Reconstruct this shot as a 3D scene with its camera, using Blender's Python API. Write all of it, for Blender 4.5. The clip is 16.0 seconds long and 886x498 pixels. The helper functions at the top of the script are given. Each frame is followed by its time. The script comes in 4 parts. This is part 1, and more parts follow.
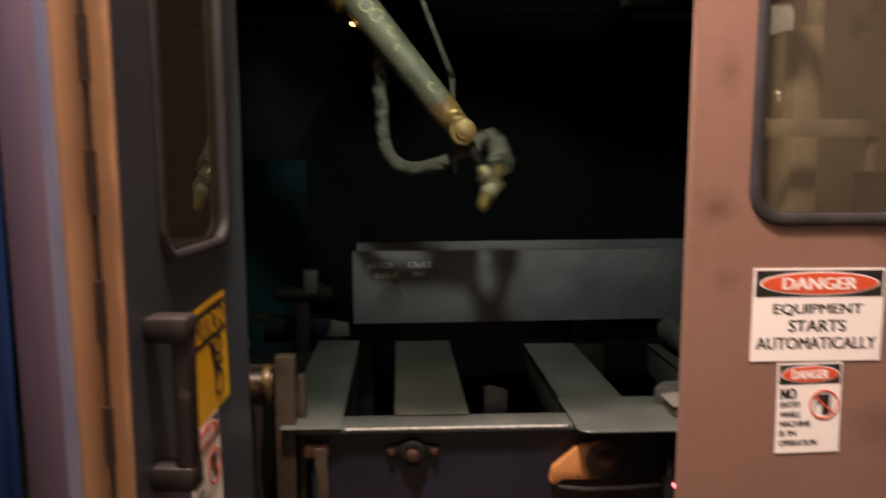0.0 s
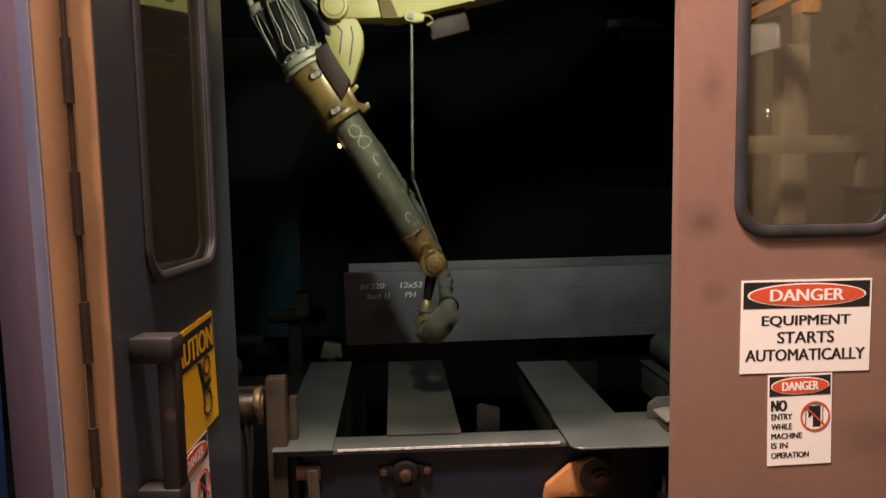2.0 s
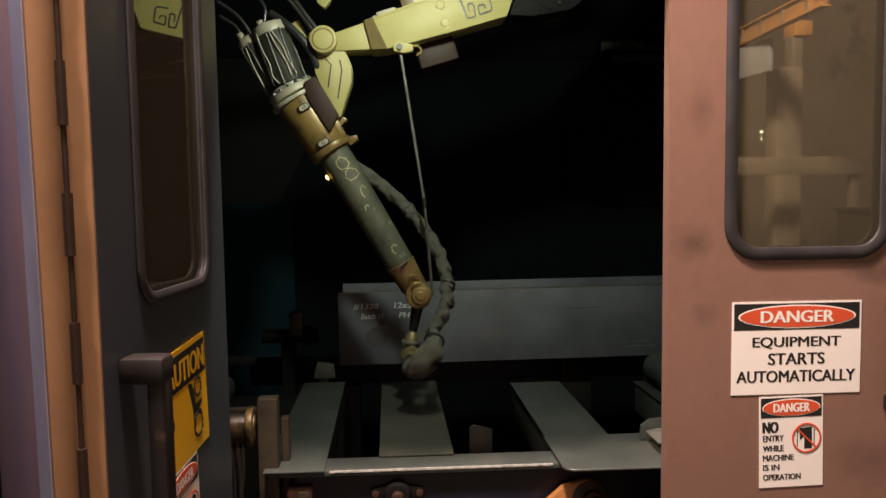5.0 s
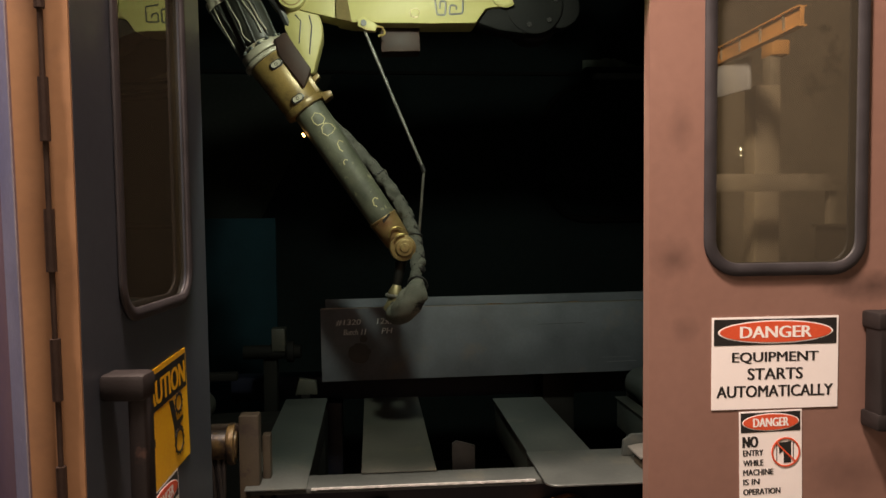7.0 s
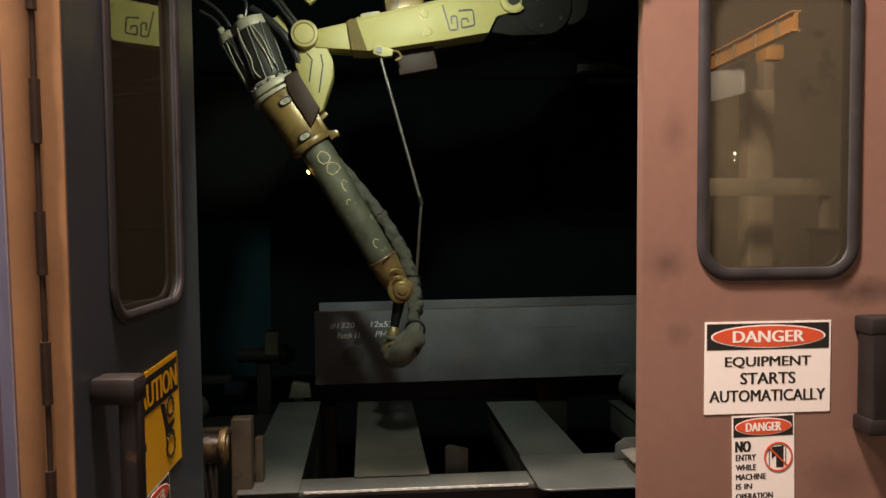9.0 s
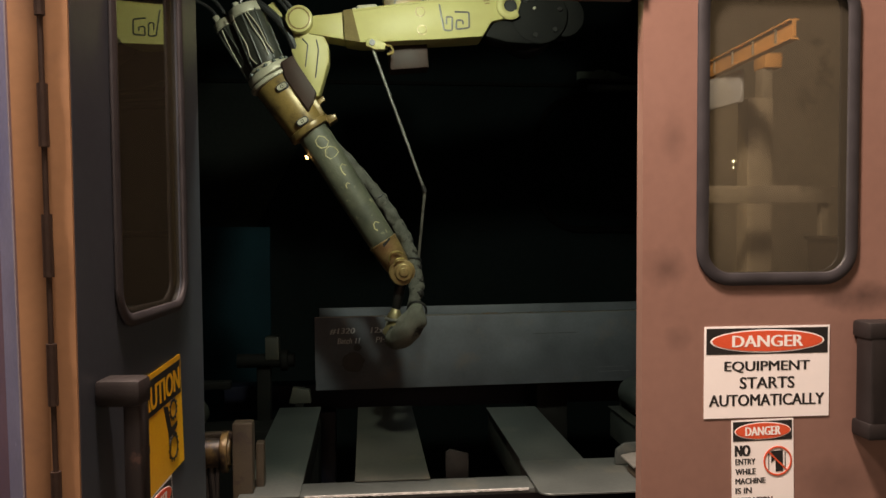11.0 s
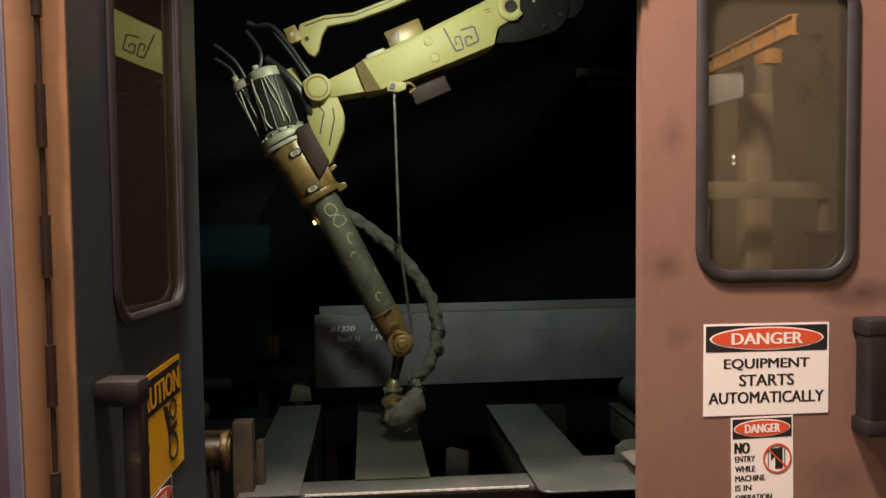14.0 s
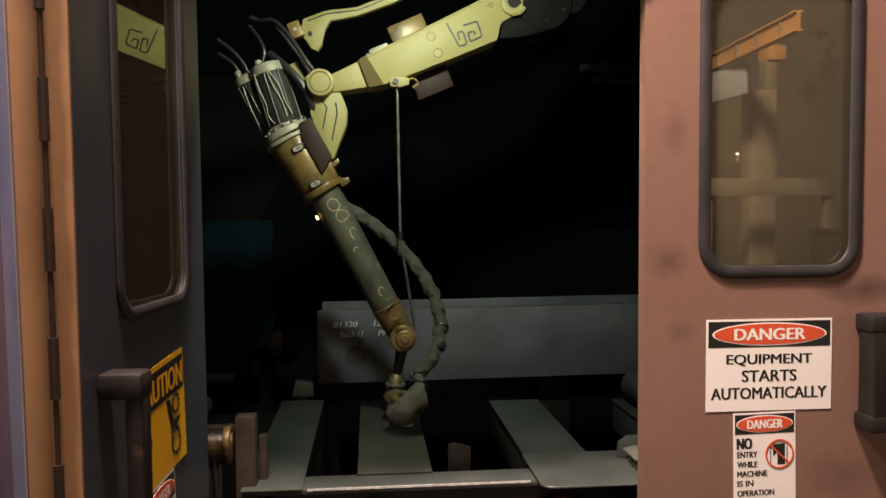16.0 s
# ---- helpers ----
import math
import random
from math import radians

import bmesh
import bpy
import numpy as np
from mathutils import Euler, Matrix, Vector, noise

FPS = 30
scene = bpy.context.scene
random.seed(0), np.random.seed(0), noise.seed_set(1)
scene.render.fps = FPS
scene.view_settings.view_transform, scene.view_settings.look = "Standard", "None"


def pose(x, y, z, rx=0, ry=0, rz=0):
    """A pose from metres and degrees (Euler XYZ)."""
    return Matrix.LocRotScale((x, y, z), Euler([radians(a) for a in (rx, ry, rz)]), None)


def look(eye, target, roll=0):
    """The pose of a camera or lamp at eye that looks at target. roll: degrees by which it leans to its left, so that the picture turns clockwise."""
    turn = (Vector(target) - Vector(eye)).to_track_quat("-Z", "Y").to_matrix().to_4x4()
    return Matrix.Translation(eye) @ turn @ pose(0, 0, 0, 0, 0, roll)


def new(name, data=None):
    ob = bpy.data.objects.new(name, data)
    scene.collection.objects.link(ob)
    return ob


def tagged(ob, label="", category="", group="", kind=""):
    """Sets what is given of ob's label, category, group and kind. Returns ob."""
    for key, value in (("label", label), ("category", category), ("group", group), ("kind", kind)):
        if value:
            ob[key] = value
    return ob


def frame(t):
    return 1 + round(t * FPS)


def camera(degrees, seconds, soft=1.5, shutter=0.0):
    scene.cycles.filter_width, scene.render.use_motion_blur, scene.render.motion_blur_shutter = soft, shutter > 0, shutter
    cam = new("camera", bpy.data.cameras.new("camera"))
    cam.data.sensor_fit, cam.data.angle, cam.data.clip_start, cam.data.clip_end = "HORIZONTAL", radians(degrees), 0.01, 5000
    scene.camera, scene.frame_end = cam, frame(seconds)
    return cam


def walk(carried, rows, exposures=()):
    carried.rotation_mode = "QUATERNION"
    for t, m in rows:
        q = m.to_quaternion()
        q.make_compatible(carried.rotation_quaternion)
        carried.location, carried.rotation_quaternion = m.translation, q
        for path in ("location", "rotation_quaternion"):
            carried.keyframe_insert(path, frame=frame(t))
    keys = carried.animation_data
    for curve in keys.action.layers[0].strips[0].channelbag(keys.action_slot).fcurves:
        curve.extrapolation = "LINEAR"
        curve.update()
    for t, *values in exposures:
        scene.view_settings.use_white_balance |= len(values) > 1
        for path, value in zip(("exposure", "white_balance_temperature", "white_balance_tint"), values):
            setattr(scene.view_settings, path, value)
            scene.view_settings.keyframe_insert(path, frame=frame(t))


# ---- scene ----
cam = camera(60.0, 16.0, shutter=0.5)
PATH = [
    (0, (-0.04, 0.169, 1.468), (0.073, 2.151, 1.226), 0.1),
    (0.1, (-0.032, 0.172, 1.458), (0.115, 2.15, 1.207), 0.0),
    (0.2, (-0.032, 0.172, 1.457), (0.116, 2.15, 1.2015), 0.0),
    (0.3, (-0.032, 0.172, 1.457), (0.1075, 2.15, 1.1935), 0.0),
    (0.4, (-0.032, 0.172, 1.457), (0.1125, 2.15, 1.198), 0.0),
    (0.5, (-0.032, 0.172, 1.457), (0.121, 2.15, 1.205), 0.0),
    (0.8, (-0.034, 0.17, 1.458), (0.1, 2.153, 1.25), -0.35),
    (1, (-0.035, 0.169, 1.458), (0.081, 2.155, 1.252), -0.6),
    (1.5, (-0.028, 0.164, 1.46), (0.09, 2.151, 1.266), -0.7),
    (2, (-0.028, 0.163, 1.46), (0.099, 2.15, 1.275), -0.8),
    (2.5, (-0.026, 0.163, 1.461), (0.108, 2.15, 1.278), -1.0),
    (3, (-0.02, 0.162, 1.46), (0.12, 2.15, 1.291), -1.0),
    (3.5, (-0.021, 0.158, 1.462), (0.118, 2.148, 1.308), -1.0),
    (4, (-0.022, 0.158, 1.462), (0.106, 2.148, 1.306), -0.7),
    (6.5, (-0.02, 0.151, 1.464), (0.155, 2.141, 1.371), -0.5),
    (7, (-0.022, 0.15, 1.464), (0.162, 2.14, 1.37), -0.5),
    (7.5, (-0.022, 0.15, 1.464), (0.161, 2.14, 1.376), -0.4),
    (8, (-0.023, 0.152, 1.465), (0.175, 2.141, 1.384), -0.3),
    (8.5, (-0.025, 0.152, 1.464), (0.172, 2.141, 1.379), -0.2),
    (9, (-0.019, 0.151, 1.465), (0.178, 2.139, 1.379), -0.3),
    (11.5, (-0.025, 0.141, 1.46), (0.175, 2.13, 1.395), -0.2),
    (12, (-0.017, 0.143, 1.467), (0.174, 2.131, 1.38), -0.0),
    (12.5, (-0.021, 0.142, 1.466), (0.169, 2.132, 1.382), -0.1),
    (13, (-0.021, 0.141, 1.464), (0.167, 2.13, 1.384), -0.3),
    (13.5, (-0.018, 0.141, 1.464), (0.176, 2.13, 1.386), -0.4),
    (14, (-0.022, 0.142, 1.464), (0.177, 2.131, 1.388), -0.4),
    (14.5, (-0.023, 0.142, 1.466), (0.171, 2.131, 1.391), -0.4),
    (15, (-0.023, 0.142, 1.464), (0.167, 2.132, 1.387), -0.4),
    (15.5, (-0.021, 0.142, 1.464), (0.168, 2.131, 1.381), -0.4),
    (16, (-0.021, 0.142, 1.461), (0.17, 2.131, 1.376), -0.3),
]
walk(cam, [(t, look(e, a, r)) for t, e, a, r in PATH],
     exposures=[(0, 0.03, 6450, 12), (2.5, 0.0, 6400, 11), (5.0, -0.08, 6350, 8), (8.0, -0.12, 6300, 6), (16, -0.12, 6300, 6)])

# ---- world and lights ----
world = bpy.data.worlds.new("hall_dark")
world.use_nodes = True
world.node_tree.nodes["Background"].inputs[0].default_value = (0.010, 0.009, 0.008, 1)
scene.world = world


def lamp(name, x, y, z, target, watts, size, color, size_y=None):
    data = bpy.data.lights.new(name, "AREA")
    data.energy, data.color, data.size = watts, color, size
    if size_y:
        data.shape, data.size_y = "RECTANGLE", size_y
    ob = new(name, data)
    ob.matrix_world = look((x, y, z), target)
    return ob


WARM = (1.0, 0.725, 0.595)
CELL = (0.97, 1.0, 0.78)
lamp("hall_lamp", -0.23, 0.80, 3.7, (0.35, 1.5, 1.2), 204, 0.30, WARM)
lamp("hall_lamp", -1.30, 0.40, 3.5, (-0.4, 1.3, 1.3), 58, 0.30, WARM)
lamp("hall_lamp", 2.0, -2.6, 6.4, (5.0, -8.0, 2.0), 1650, 0.9, WARM)
lamp("cell_lamp", 0.12, 1.69, 2.15, (0.10, 2.6, 1.3), 9.3, 0.07, CELL)


# ---- materials ----
def mat(name, c1, c2=None, rough=0.5, metal=0.0, scale=6.0, bump=0.08, wear=None, wear_at=0.66, wear_scale=5.0, spread=0.2, soft=0.06, spots=(), spec=0.5, grit=0.22):
    m = bpy.data.materials.new(name)
    m.use_nodes = True
    nt = m.node_tree
    b = nt.nodes["Principled BSDF"]
    link = nt.links.new
    if c2 is None:
        c2 = tuple(c * 0.75 for c in c1)
    tc = nt.nodes.new("ShaderNodeTexCoord")
    big = nt.nodes.new("ShaderNodeTexNoise")
    big.inputs["Scale"].default_value, big.inputs["Detail"].default_value = scale, 6
    fine = nt.nodes.new("ShaderNodeTexNoise")
    fine.inputs["Scale"].default_value, fine.inputs["Detail"].default_value = scale * 22, 4
    link(tc.outputs["Object"], big.inputs["Vector"])
    link(tc.outputs["Object"], fine.inputs["Vector"])
    ramp = nt.nodes.new("ShaderNodeValToRGB")
    ramp.color_ramp.elements[0].position, ramp.color_ramp.elements[1].position = 0.5 - spread, 0.5 + spread
    ramp.color_ramp.elements[0].color, ramp.color_ramp.elements[1].color = (*c2, 1), (*c1, 1)
    link(big.outputs["Fac"], ramp.inputs["Fac"])
    color = ramp.outputs["Color"]
    grain = nt.nodes.new("ShaderNodeMixRGB")
    grain.blend_type, grain.inputs["Fac"].default_value = "OVERLAY", grit
    link(color, grain.inputs[1])
    link(fine.outputs["Fac"], grain.inputs[2])
    color = grain.outputs[0]
    if wear:
        wn = nt.nodes.new("ShaderNodeTexNoise")
        wn.inputs["Scale"].default_value, wn.inputs["Detail"].default_value = wear_scale, 10
        wn.inputs["Roughness"].default_value = 0.68
        link(tc.outputs["Object"], wn.inputs["Vector"])
        wr = nt.nodes.new("ShaderNodeValToRGB")
        wr.color_ramp.elements[0].position, wr.color_ramp.elements[1].position = wear_at, wear_at + soft
        link(wn.outputs["Fac"], wr.inputs["Fac"])
        mx = nt.nodes.new("ShaderNodeMixRGB")
        link(wr.outputs["Color"], mx.inputs["Fac"])
        link(color, mx.inputs[1])
        mx.inputs[2].default_value = (*wear, 1)
        color = mx.outputs[0]
    for x, z, rx, rz, strength in spots:
        mp = nt.nodes.new("ShaderNodeMapping")
        mp.vector_type = "TEXTURE"
        mp.inputs["Location"].default_value, mp.inputs["Scale"].default_value = (x, 0, z), (rx, 10, rz)
        link(tc.outputs["Object"], mp.inputs["Vector"])
        ln = nt.nodes.new("ShaderNodeVectorMath")
        ln.operation = "LENGTH"
        link(mp.outputs[0], ln.inputs[0])
        sn = nt.nodes.new("ShaderNodeTexNoise")
        sn.inputs["Scale"].default_value, sn.inputs["Detail"].default_value = 24, 5
        link(tc.outputs["Object"], sn.inputs["Vector"])
        ad = nt.nodes.new("ShaderNodeMath")
        ad.operation = "ADD"
        link(ln.outputs["Value"], ad.inputs[0])
        link(sn.outputs["Fac"], ad.inputs[1])
        mr = nt.nodes.new("ShaderNodeMapRange")
        mr.inputs["From Min"].default_value, mr.inputs["From Max"].default_value = 0.5, 1.5
        mr.inputs["To Min"].default_value, mr.inputs["To Max"].default_value = strength, 0.0
        link(ad.outputs[0], mr.inputs["Value"])
        mx = nt.nodes.new("ShaderNodeMixRGB")
        link(mr.outputs[0], mx.inputs["Fac"])
        link(color, mx.inputs[1])
        mx.inputs[2].default_value = (0.035, 0.022, 0.02, 1)
        color = mx.outputs[0]
    link(color, b.inputs["Base Color"])
    rr = nt.nodes.new("ShaderNodeMapRange")
    rr.inputs["To Min"].default_value, rr.inputs["To Max"].default_value = max(rough - 0.12, 0.05), min(rough + 0.12, 1)
    link(big.outputs["Fac"], rr.inputs["Value"])
    link(rr.outputs["Result"], b.inputs["Roughness"])
    b.inputs["Metallic"].default_value = metal
    b.inputs["Specular IOR Level"].default_value = spec
    if bump:
        bp = nt.nodes.new("ShaderNodeBump")
        bp.inputs["Strength"].default_value, bp.inputs["Distance"].default_value = bump, 0.004
        link(fine.outputs["Fac"], bp.inputs["Height"])
        link(bp.outputs["Normal"], b.inputs["Normal"])
    return m


def glow(name, color, strength):
    m = bpy.data.materials.new(name)
    m.use_nodes = True
    b = m.node_tree.nodes["Principled BSDF"]
    b.inputs["Emission Color"].default_value = (*color, 1)
    b.inputs["Emission Strength"].default_value = strength
    b.inputs["Base Color"].default_value = (*color, 1)
    return m


def pane_material(name, tint, ior, dirt=0.30):
    m = bpy.data.materials.new(name)
    m.use_nodes = True
    nt = m.node_tree
    nt.nodes.remove(nt.nodes["Principled BSDF"])
    out = nt.nodes["Material Output"]
    tr, gl = nt.nodes.new("ShaderNodeBsdfTransparent"), nt.nodes.new("ShaderNodeBsdfGlossy")
    tr.inputs[0].default_value = (*tint, 1)
    gl.inputs[0].default_value, gl.inputs["Roughness"].default_value = (0.95, 0.95, 0.82, 1), 0.012
    df = nt.nodes.new("ShaderNodeBsdfDiffuse")
    df.inputs[0].default_value = (0.18, 0.16, 0.115, 1)
    dust = nt.nodes.new("ShaderNodeMixShader")
    dust.inputs[0].default_value = dirt
    nt.links.new(tr.outputs[0], dust.inputs[1])
    nt.links.new(df.outputs[0], dust.inputs[2])
    fr = nt.nodes.new("ShaderNodeFresnel")
    fr.inputs[0].default_value = ior
    mix = nt.nodes.new("ShaderNodeMixShader")
    nt.links.new(fr.outputs[0], mix.inputs[0])
    nt.links.new(dust.outputs[0], mix.inputs[1])
    nt.links.new(gl.outputs[0], mix.inputs[2])
    nt.links.new(mix.outputs[0], out.inputs[0])
    return m


DOOR = mat("brown_grey_door_paint", (0.255, 0.150, 0.118), (0.215, 0.122, 0.094), 0.42, 0, 2.0, 0.02, (0.150, 0.088, 0.070), 0.58, 2.2, soft=0.3, grit=0.10, spots=((0.445, 1.315, 0.11, 0.035, 0.8), (0.045, 1.375, 0.05, 0.045, 0.5), (0.07, 1.24, 0.03, 0.03, 0.3), (0.06, 1.62, 0.03, 0.05, 0.3), (0.40, 0.95, 0.10, 0.06, 0.35)))
LEAF = mat("charcoal_door_paint", (0.048, 0.056, 0.071), (0.037, 0.043, 0.055), 0.38, 0, 3.0, 0.02, (0.042, 0.040, 0.042), 0.70, 4.0)
LEAF_DARK = mat("purple_grey_door_paint", (0.19, 0.125, 0.125), (0.13, 0.085, 0.09), 0.40, 0.1, 3.0, 0.03, (0.06, 0.045, 0.05), 0.62, 5.0, soft=0.2)
STRIP = mat("pale_lilac_steel", (0.46, 0.45, 0.52), (0.30, 0.28, 0.33), 0.36, 0.3, 5.0, 0.05, (0.75, 0.74, 0.78), 0.66, 60, soft=0.04)
EDGE = mat("tan_primer_edge", (0.415, 0.235, 0.118), (0.30, 0.165, 0.085), 0.5, 0, 4.0, 0.02, (0.21, 0.125, 0.085), 0.55, 5.0, soft=0.3, grit=0.10)
RUBBER = mat("black_rubber", (0.033, 0.031, 0.035), (0.021, 0.02, 0.023), 0.58, 0, 20, 0.05)
HANDLE = mat("dark_handle_paint", (0.013, 0.010, 0.010), (0.008, 0.006, 0.006), 0.6, 0, 12, 0.08, (0.060, 0.034, 0.027), 0.62, 14)
HINGE = mat("oily_hinge_steel", (0.070, 0.045, 0.035), (0.03, 0.02, 0.016), 0.5, 0.5, 14, 0.1)
PANE = pane_material("tinted_window_pane", (0.30, 0.28, 0.20), 2.15)
PANE_CLEAN = pane_material("wiped_tinted_window_pane", (0.30, 0.28, 0.20), 2.15, 0.20)
WHITE = mat("sign_white", (0.95, 0.93, 0.91), (0.91, 0.89, 0.87), 0.4, 0, 10, 0.01)
INK = mat("sign_black", (0.02, 0.02, 0.02), (0.015, 0.015, 0.015), 0.4, 0, 20, 0.01)
RED = mat("sign_red", (0.70, 0.105, 0.04), (0.64, 0.09, 0.034), 0.4, 0, 10, 0.01)
YELLOW = mat("sign_yellow", (0.85, 0.50, 0.01), (0.78, 0.44, 0.01), 0.4, 0, 10, 0.01)
ARM = mat("pale_yellow_enamel", (0.395, 0.362, 0.138), (0.34, 0.31, 0.113), 0.55, 0, 2.5, 0.006, (0.36, 0.30, 0.115), 0.60, 4, soft=0.3, grit=0.06)
ARM_DIRTY = mat("soiled_yellow_casting", (0.25, 0.175, 0.055), (0.13, 0.085, 0.03), 0.34, 0.15, 9, 0.1, (0.05, 0.033, 0.02), 0.56, 10, soft=0.15)
# dark brown that paints the shaded step of the upper arm
RIB = mat("shaded_brown_rib", (0.15, 0.115, 0.042), (0.10, 0.075, 0.03), 0.75, 0, 9, 0.03, spec=0.2)
SLEEVE = mat("grimy_grey_tube", (0.118, 0.121, 0.082), (0.042, 0.046, 0.033), 0.55, 0, 14, 0.25, (0.27, 0.26, 0.155), 0.585, 26, soft=0.10)
MARK = mat("worn_yellow_marking", (0.50, 0.45, 0.22), (0.34, 0.30, 0.15), 0.6, 0, 30, 0.05)
RUST = mat("heat_stained_casting", (0.34, 0.26, 0.10), (0.17, 0.085, 0.040), 0.36, 0.35, 15, 0.12, (0.055, 0.030, 0.02), 0.56, 18, soft=0.14)
PALE = mat("pale_grey_flange", (0.44, 0.42, 0.33), (0.30, 0.28, 0.20), 0.45, 0.1, 14, 0.06, (0.13, 0.11, 0.07), 0.64, 18)
MOTOR = mat("dark_motor_casing", (0.05, 0.052, 0.043), (0.025, 0.026, 0.021), 0.45, 0.0, 16, 0.06)
CABLE = mat("black_cable_jacket", (0.03, 0.03, 0.03), (0.02, 0.02, 0.02), 0.38, 0, 30, 0.04)
LINE = mat("grey_air_line", (0.19, 0.185, 0.16), (0.08, 0.08, 0.07), 0.4, 0.2, 20, 0.05)
CLOTH = mat("scorched_grey_cloth", (0.170, 0.168, 0.135), (0.085, 0.084, 0.068), 0.9, 0, 14, 0.5, (0.020, 0.018, 0.016), 0.575, 13, soft=0.06)
WRAP = mat("sooty_hose_wrap", (0.120, 0.120, 0.098), (0.050, 0.050, 0.041), 0.92, 0, 16, 0.5, (0.014, 0.013, 0.012), 0.54, 15, soft=0.06)
BRASS = mat("sooty_brass", (0.60, 0.46, 0.17), (0.34, 0.25, 0.10), 0.35, 0.8, 25, 0.1)
NOZZLE = mat("worn_brass_nozzle", (0.34, 0.29, 0.15), (0.16, 0.13, 0.07), 0.4, 0.5, 25, 0.1)
SOOT_BRASS = mat("oil_blackened_brass", (0.20, 0.13, 0.045), (0.03, 0.02, 0.012), 0.35, 0.2, 14, 0.2, (0.015, 0.011, 0.009), 0.46, 16, soft=0.1)
BROWN = mat("dark_brown_cover", (0.046, 0.025, 0.018), (0.025, 0.015, 0.012), 0.62, 0, 12, 0.06, spec=0.3)
SOOT = mat("sooty_black_steel", (0.013, 0.013, 0.012), (0.007, 0.007, 0.007), 0.75, 0, 10, 0.1, spec=0.12)
DARK = mat("oily_dark_steel", (0.026, 0.024, 0.023), (0.014, 0.013, 0.012), 0.5, 0.3, 12, 0.15)
BEAM = mat("mill_scale_steel", (0.200, 0.218, 0.255), (0.105, 0.115, 0.135), 0.46, 0.2, 4.5, 0.03, (0.225, 0.20, 0.185), 0.55, 6, soft=0.22, grit=0.12)
BEAM_EDGE = mat("bright_flange_edge", (0.36, 0.35, 0.32), (0.22, 0.215, 0.20), 0.4, 0.6, 8, 0.1)
STAIN = mat("dark_scale_stain", (0.10, 0.098, 0.10), (0.075, 0.073, 0.075), 0.6, 0.1, 30, 0.05)
SCUFF = mat("scraped_mill_scale", (0.27, 0.285, 0.315), (0.20, 0.21, 0.235), 0.5, 0.2, 30, 0.05)
FLECK = mat("orange_rust_fleck", (0.42, 0.22, 0.08), (0.25, 0.12, 0.05), 0.8, 0, 60, 0.1)
CHALK = mat("white_paint_marker", (0.86, 0.90, 0.92), (0.74, 0.78, 0.80), 0.8, 0, 60, 0.05)
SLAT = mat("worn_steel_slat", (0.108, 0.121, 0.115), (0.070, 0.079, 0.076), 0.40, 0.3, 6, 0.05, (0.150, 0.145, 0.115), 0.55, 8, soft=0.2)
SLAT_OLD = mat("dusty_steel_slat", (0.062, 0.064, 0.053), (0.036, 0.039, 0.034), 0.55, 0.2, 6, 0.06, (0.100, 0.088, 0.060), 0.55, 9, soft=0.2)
# rubbed steel whose near-white colour also holds the lamp's glints
GLINT = mat("rubbed_steel_glints", (0.95, 0.95, 0.93), (0.55, 0.56, 0.55), 0.25, 0.1, 60, 0.3)
BLUE = mat("dark_blue_machine_paint", (0.008, 0.010, 0.026), (0.005, 0.006, 0.016), 0.5, 0, 6, 0.06, (0.045, 0.026, 0.020), 0.66, 9)
BLUE_DARK = mat("dim_blue_guard_paint", (0.016, 0.048, 0.066), (0.010, 0.031, 0.044), 0.8, 0, 4, 0.04, spec=0.15)
BLUE_WALL = mat("blue_panel_paint", (0.025, 0.06, 0.22), (0.02, 0.045, 0.17), 0.45, 0, 4, 0.04)
OXIDE = mat("dark_oxide_rust", (0.085, 0.036, 0.020), (0.035, 0.017, 0.012), 0.6, 0.2, 24, 0.2, (0.15, 0.065, 0.03), 0.62, 20)
ORANGE = mat("chipped_orange_paint", (0.46, 0.20, 0.06), (0.30, 0.125, 0.045), 0.5, 0, 10, 0.1, (0.13, 0.06, 0.04), 0.57, 18)
TIMBER = mat("greasy_tan_block", (0.048, 0.037, 0.021), (0.024, 0.018, 0.012), 0.6, 0, 12, 0.15, (0.022, 0.015, 0.011), 0.56, 14)
WALL_IN = mat("near_black_green_wall", (0.014, 0.021, 0.022), (0.009, 0.014, 0.015), 0.9, 0, 1.4, 0.05, spec=0.18)
# lighter wall grey that carries the lit part of the back wall
WALL_LIT = mat("lit_wall_grey", (0.036, 0.040, 0.037), (0.026, 0.030, 0.028), 0.9, 0, 2.4, 0.05, spec=0.1)
# pale tone for unseen cell faces, chosen to throw fill light back
BOUNCE_LINING = mat("pale_bounce_lining", (0.30, 0.35, 0.34), (0.22, 0.26, 0.25), 0.8, 0, 1.2, 0.04)
LEDGE = mat("dusty_ledge", (0.12, 0.135, 0.135), (0.07, 0.085, 0.085), 0.5, 0.2, 7, 0.06)
PEEL = mat("bare_patch", (0.34, 0.38, 0.31), (0.18, 0.21, 0.17), 0.7, 0, 14, 0.1)
FLOOR = mat("oil_stained_concrete", (0.09, 0.082, 0.075), (0.055, 0.05, 0.046), 0.75, 0, 1.6, 0.2, (0.05, 0.045, 0.04), 0.62, 1.8)
HALL = mat("hall_brown_sheet", (0.36, 0.31, 0.22), (0.22, 0.19, 0.13), 0.7, 0, 0.6, 0.05, (0.14, 0.11, 0.07), 0.6, 0.9)
HALL_PALE = mat("hall_pale_steel", (0.42, 0.36, 0.25), (0.33, 0.28, 0.19), 0.6, 0, 2, 0.05)
HALL_ORANGE = mat("hall_crane_orange", (0.80, 0.42, 0.12), (0.6, 0.3, 0.09), 0.5, 0, 1.0, 0.05)
GREY_PANEL = mat("hall_grey_panel", (0.55, 0.57, 0.56), (0.46, 0.48, 0.47), 0.6, 0, 1.5, 0.03)
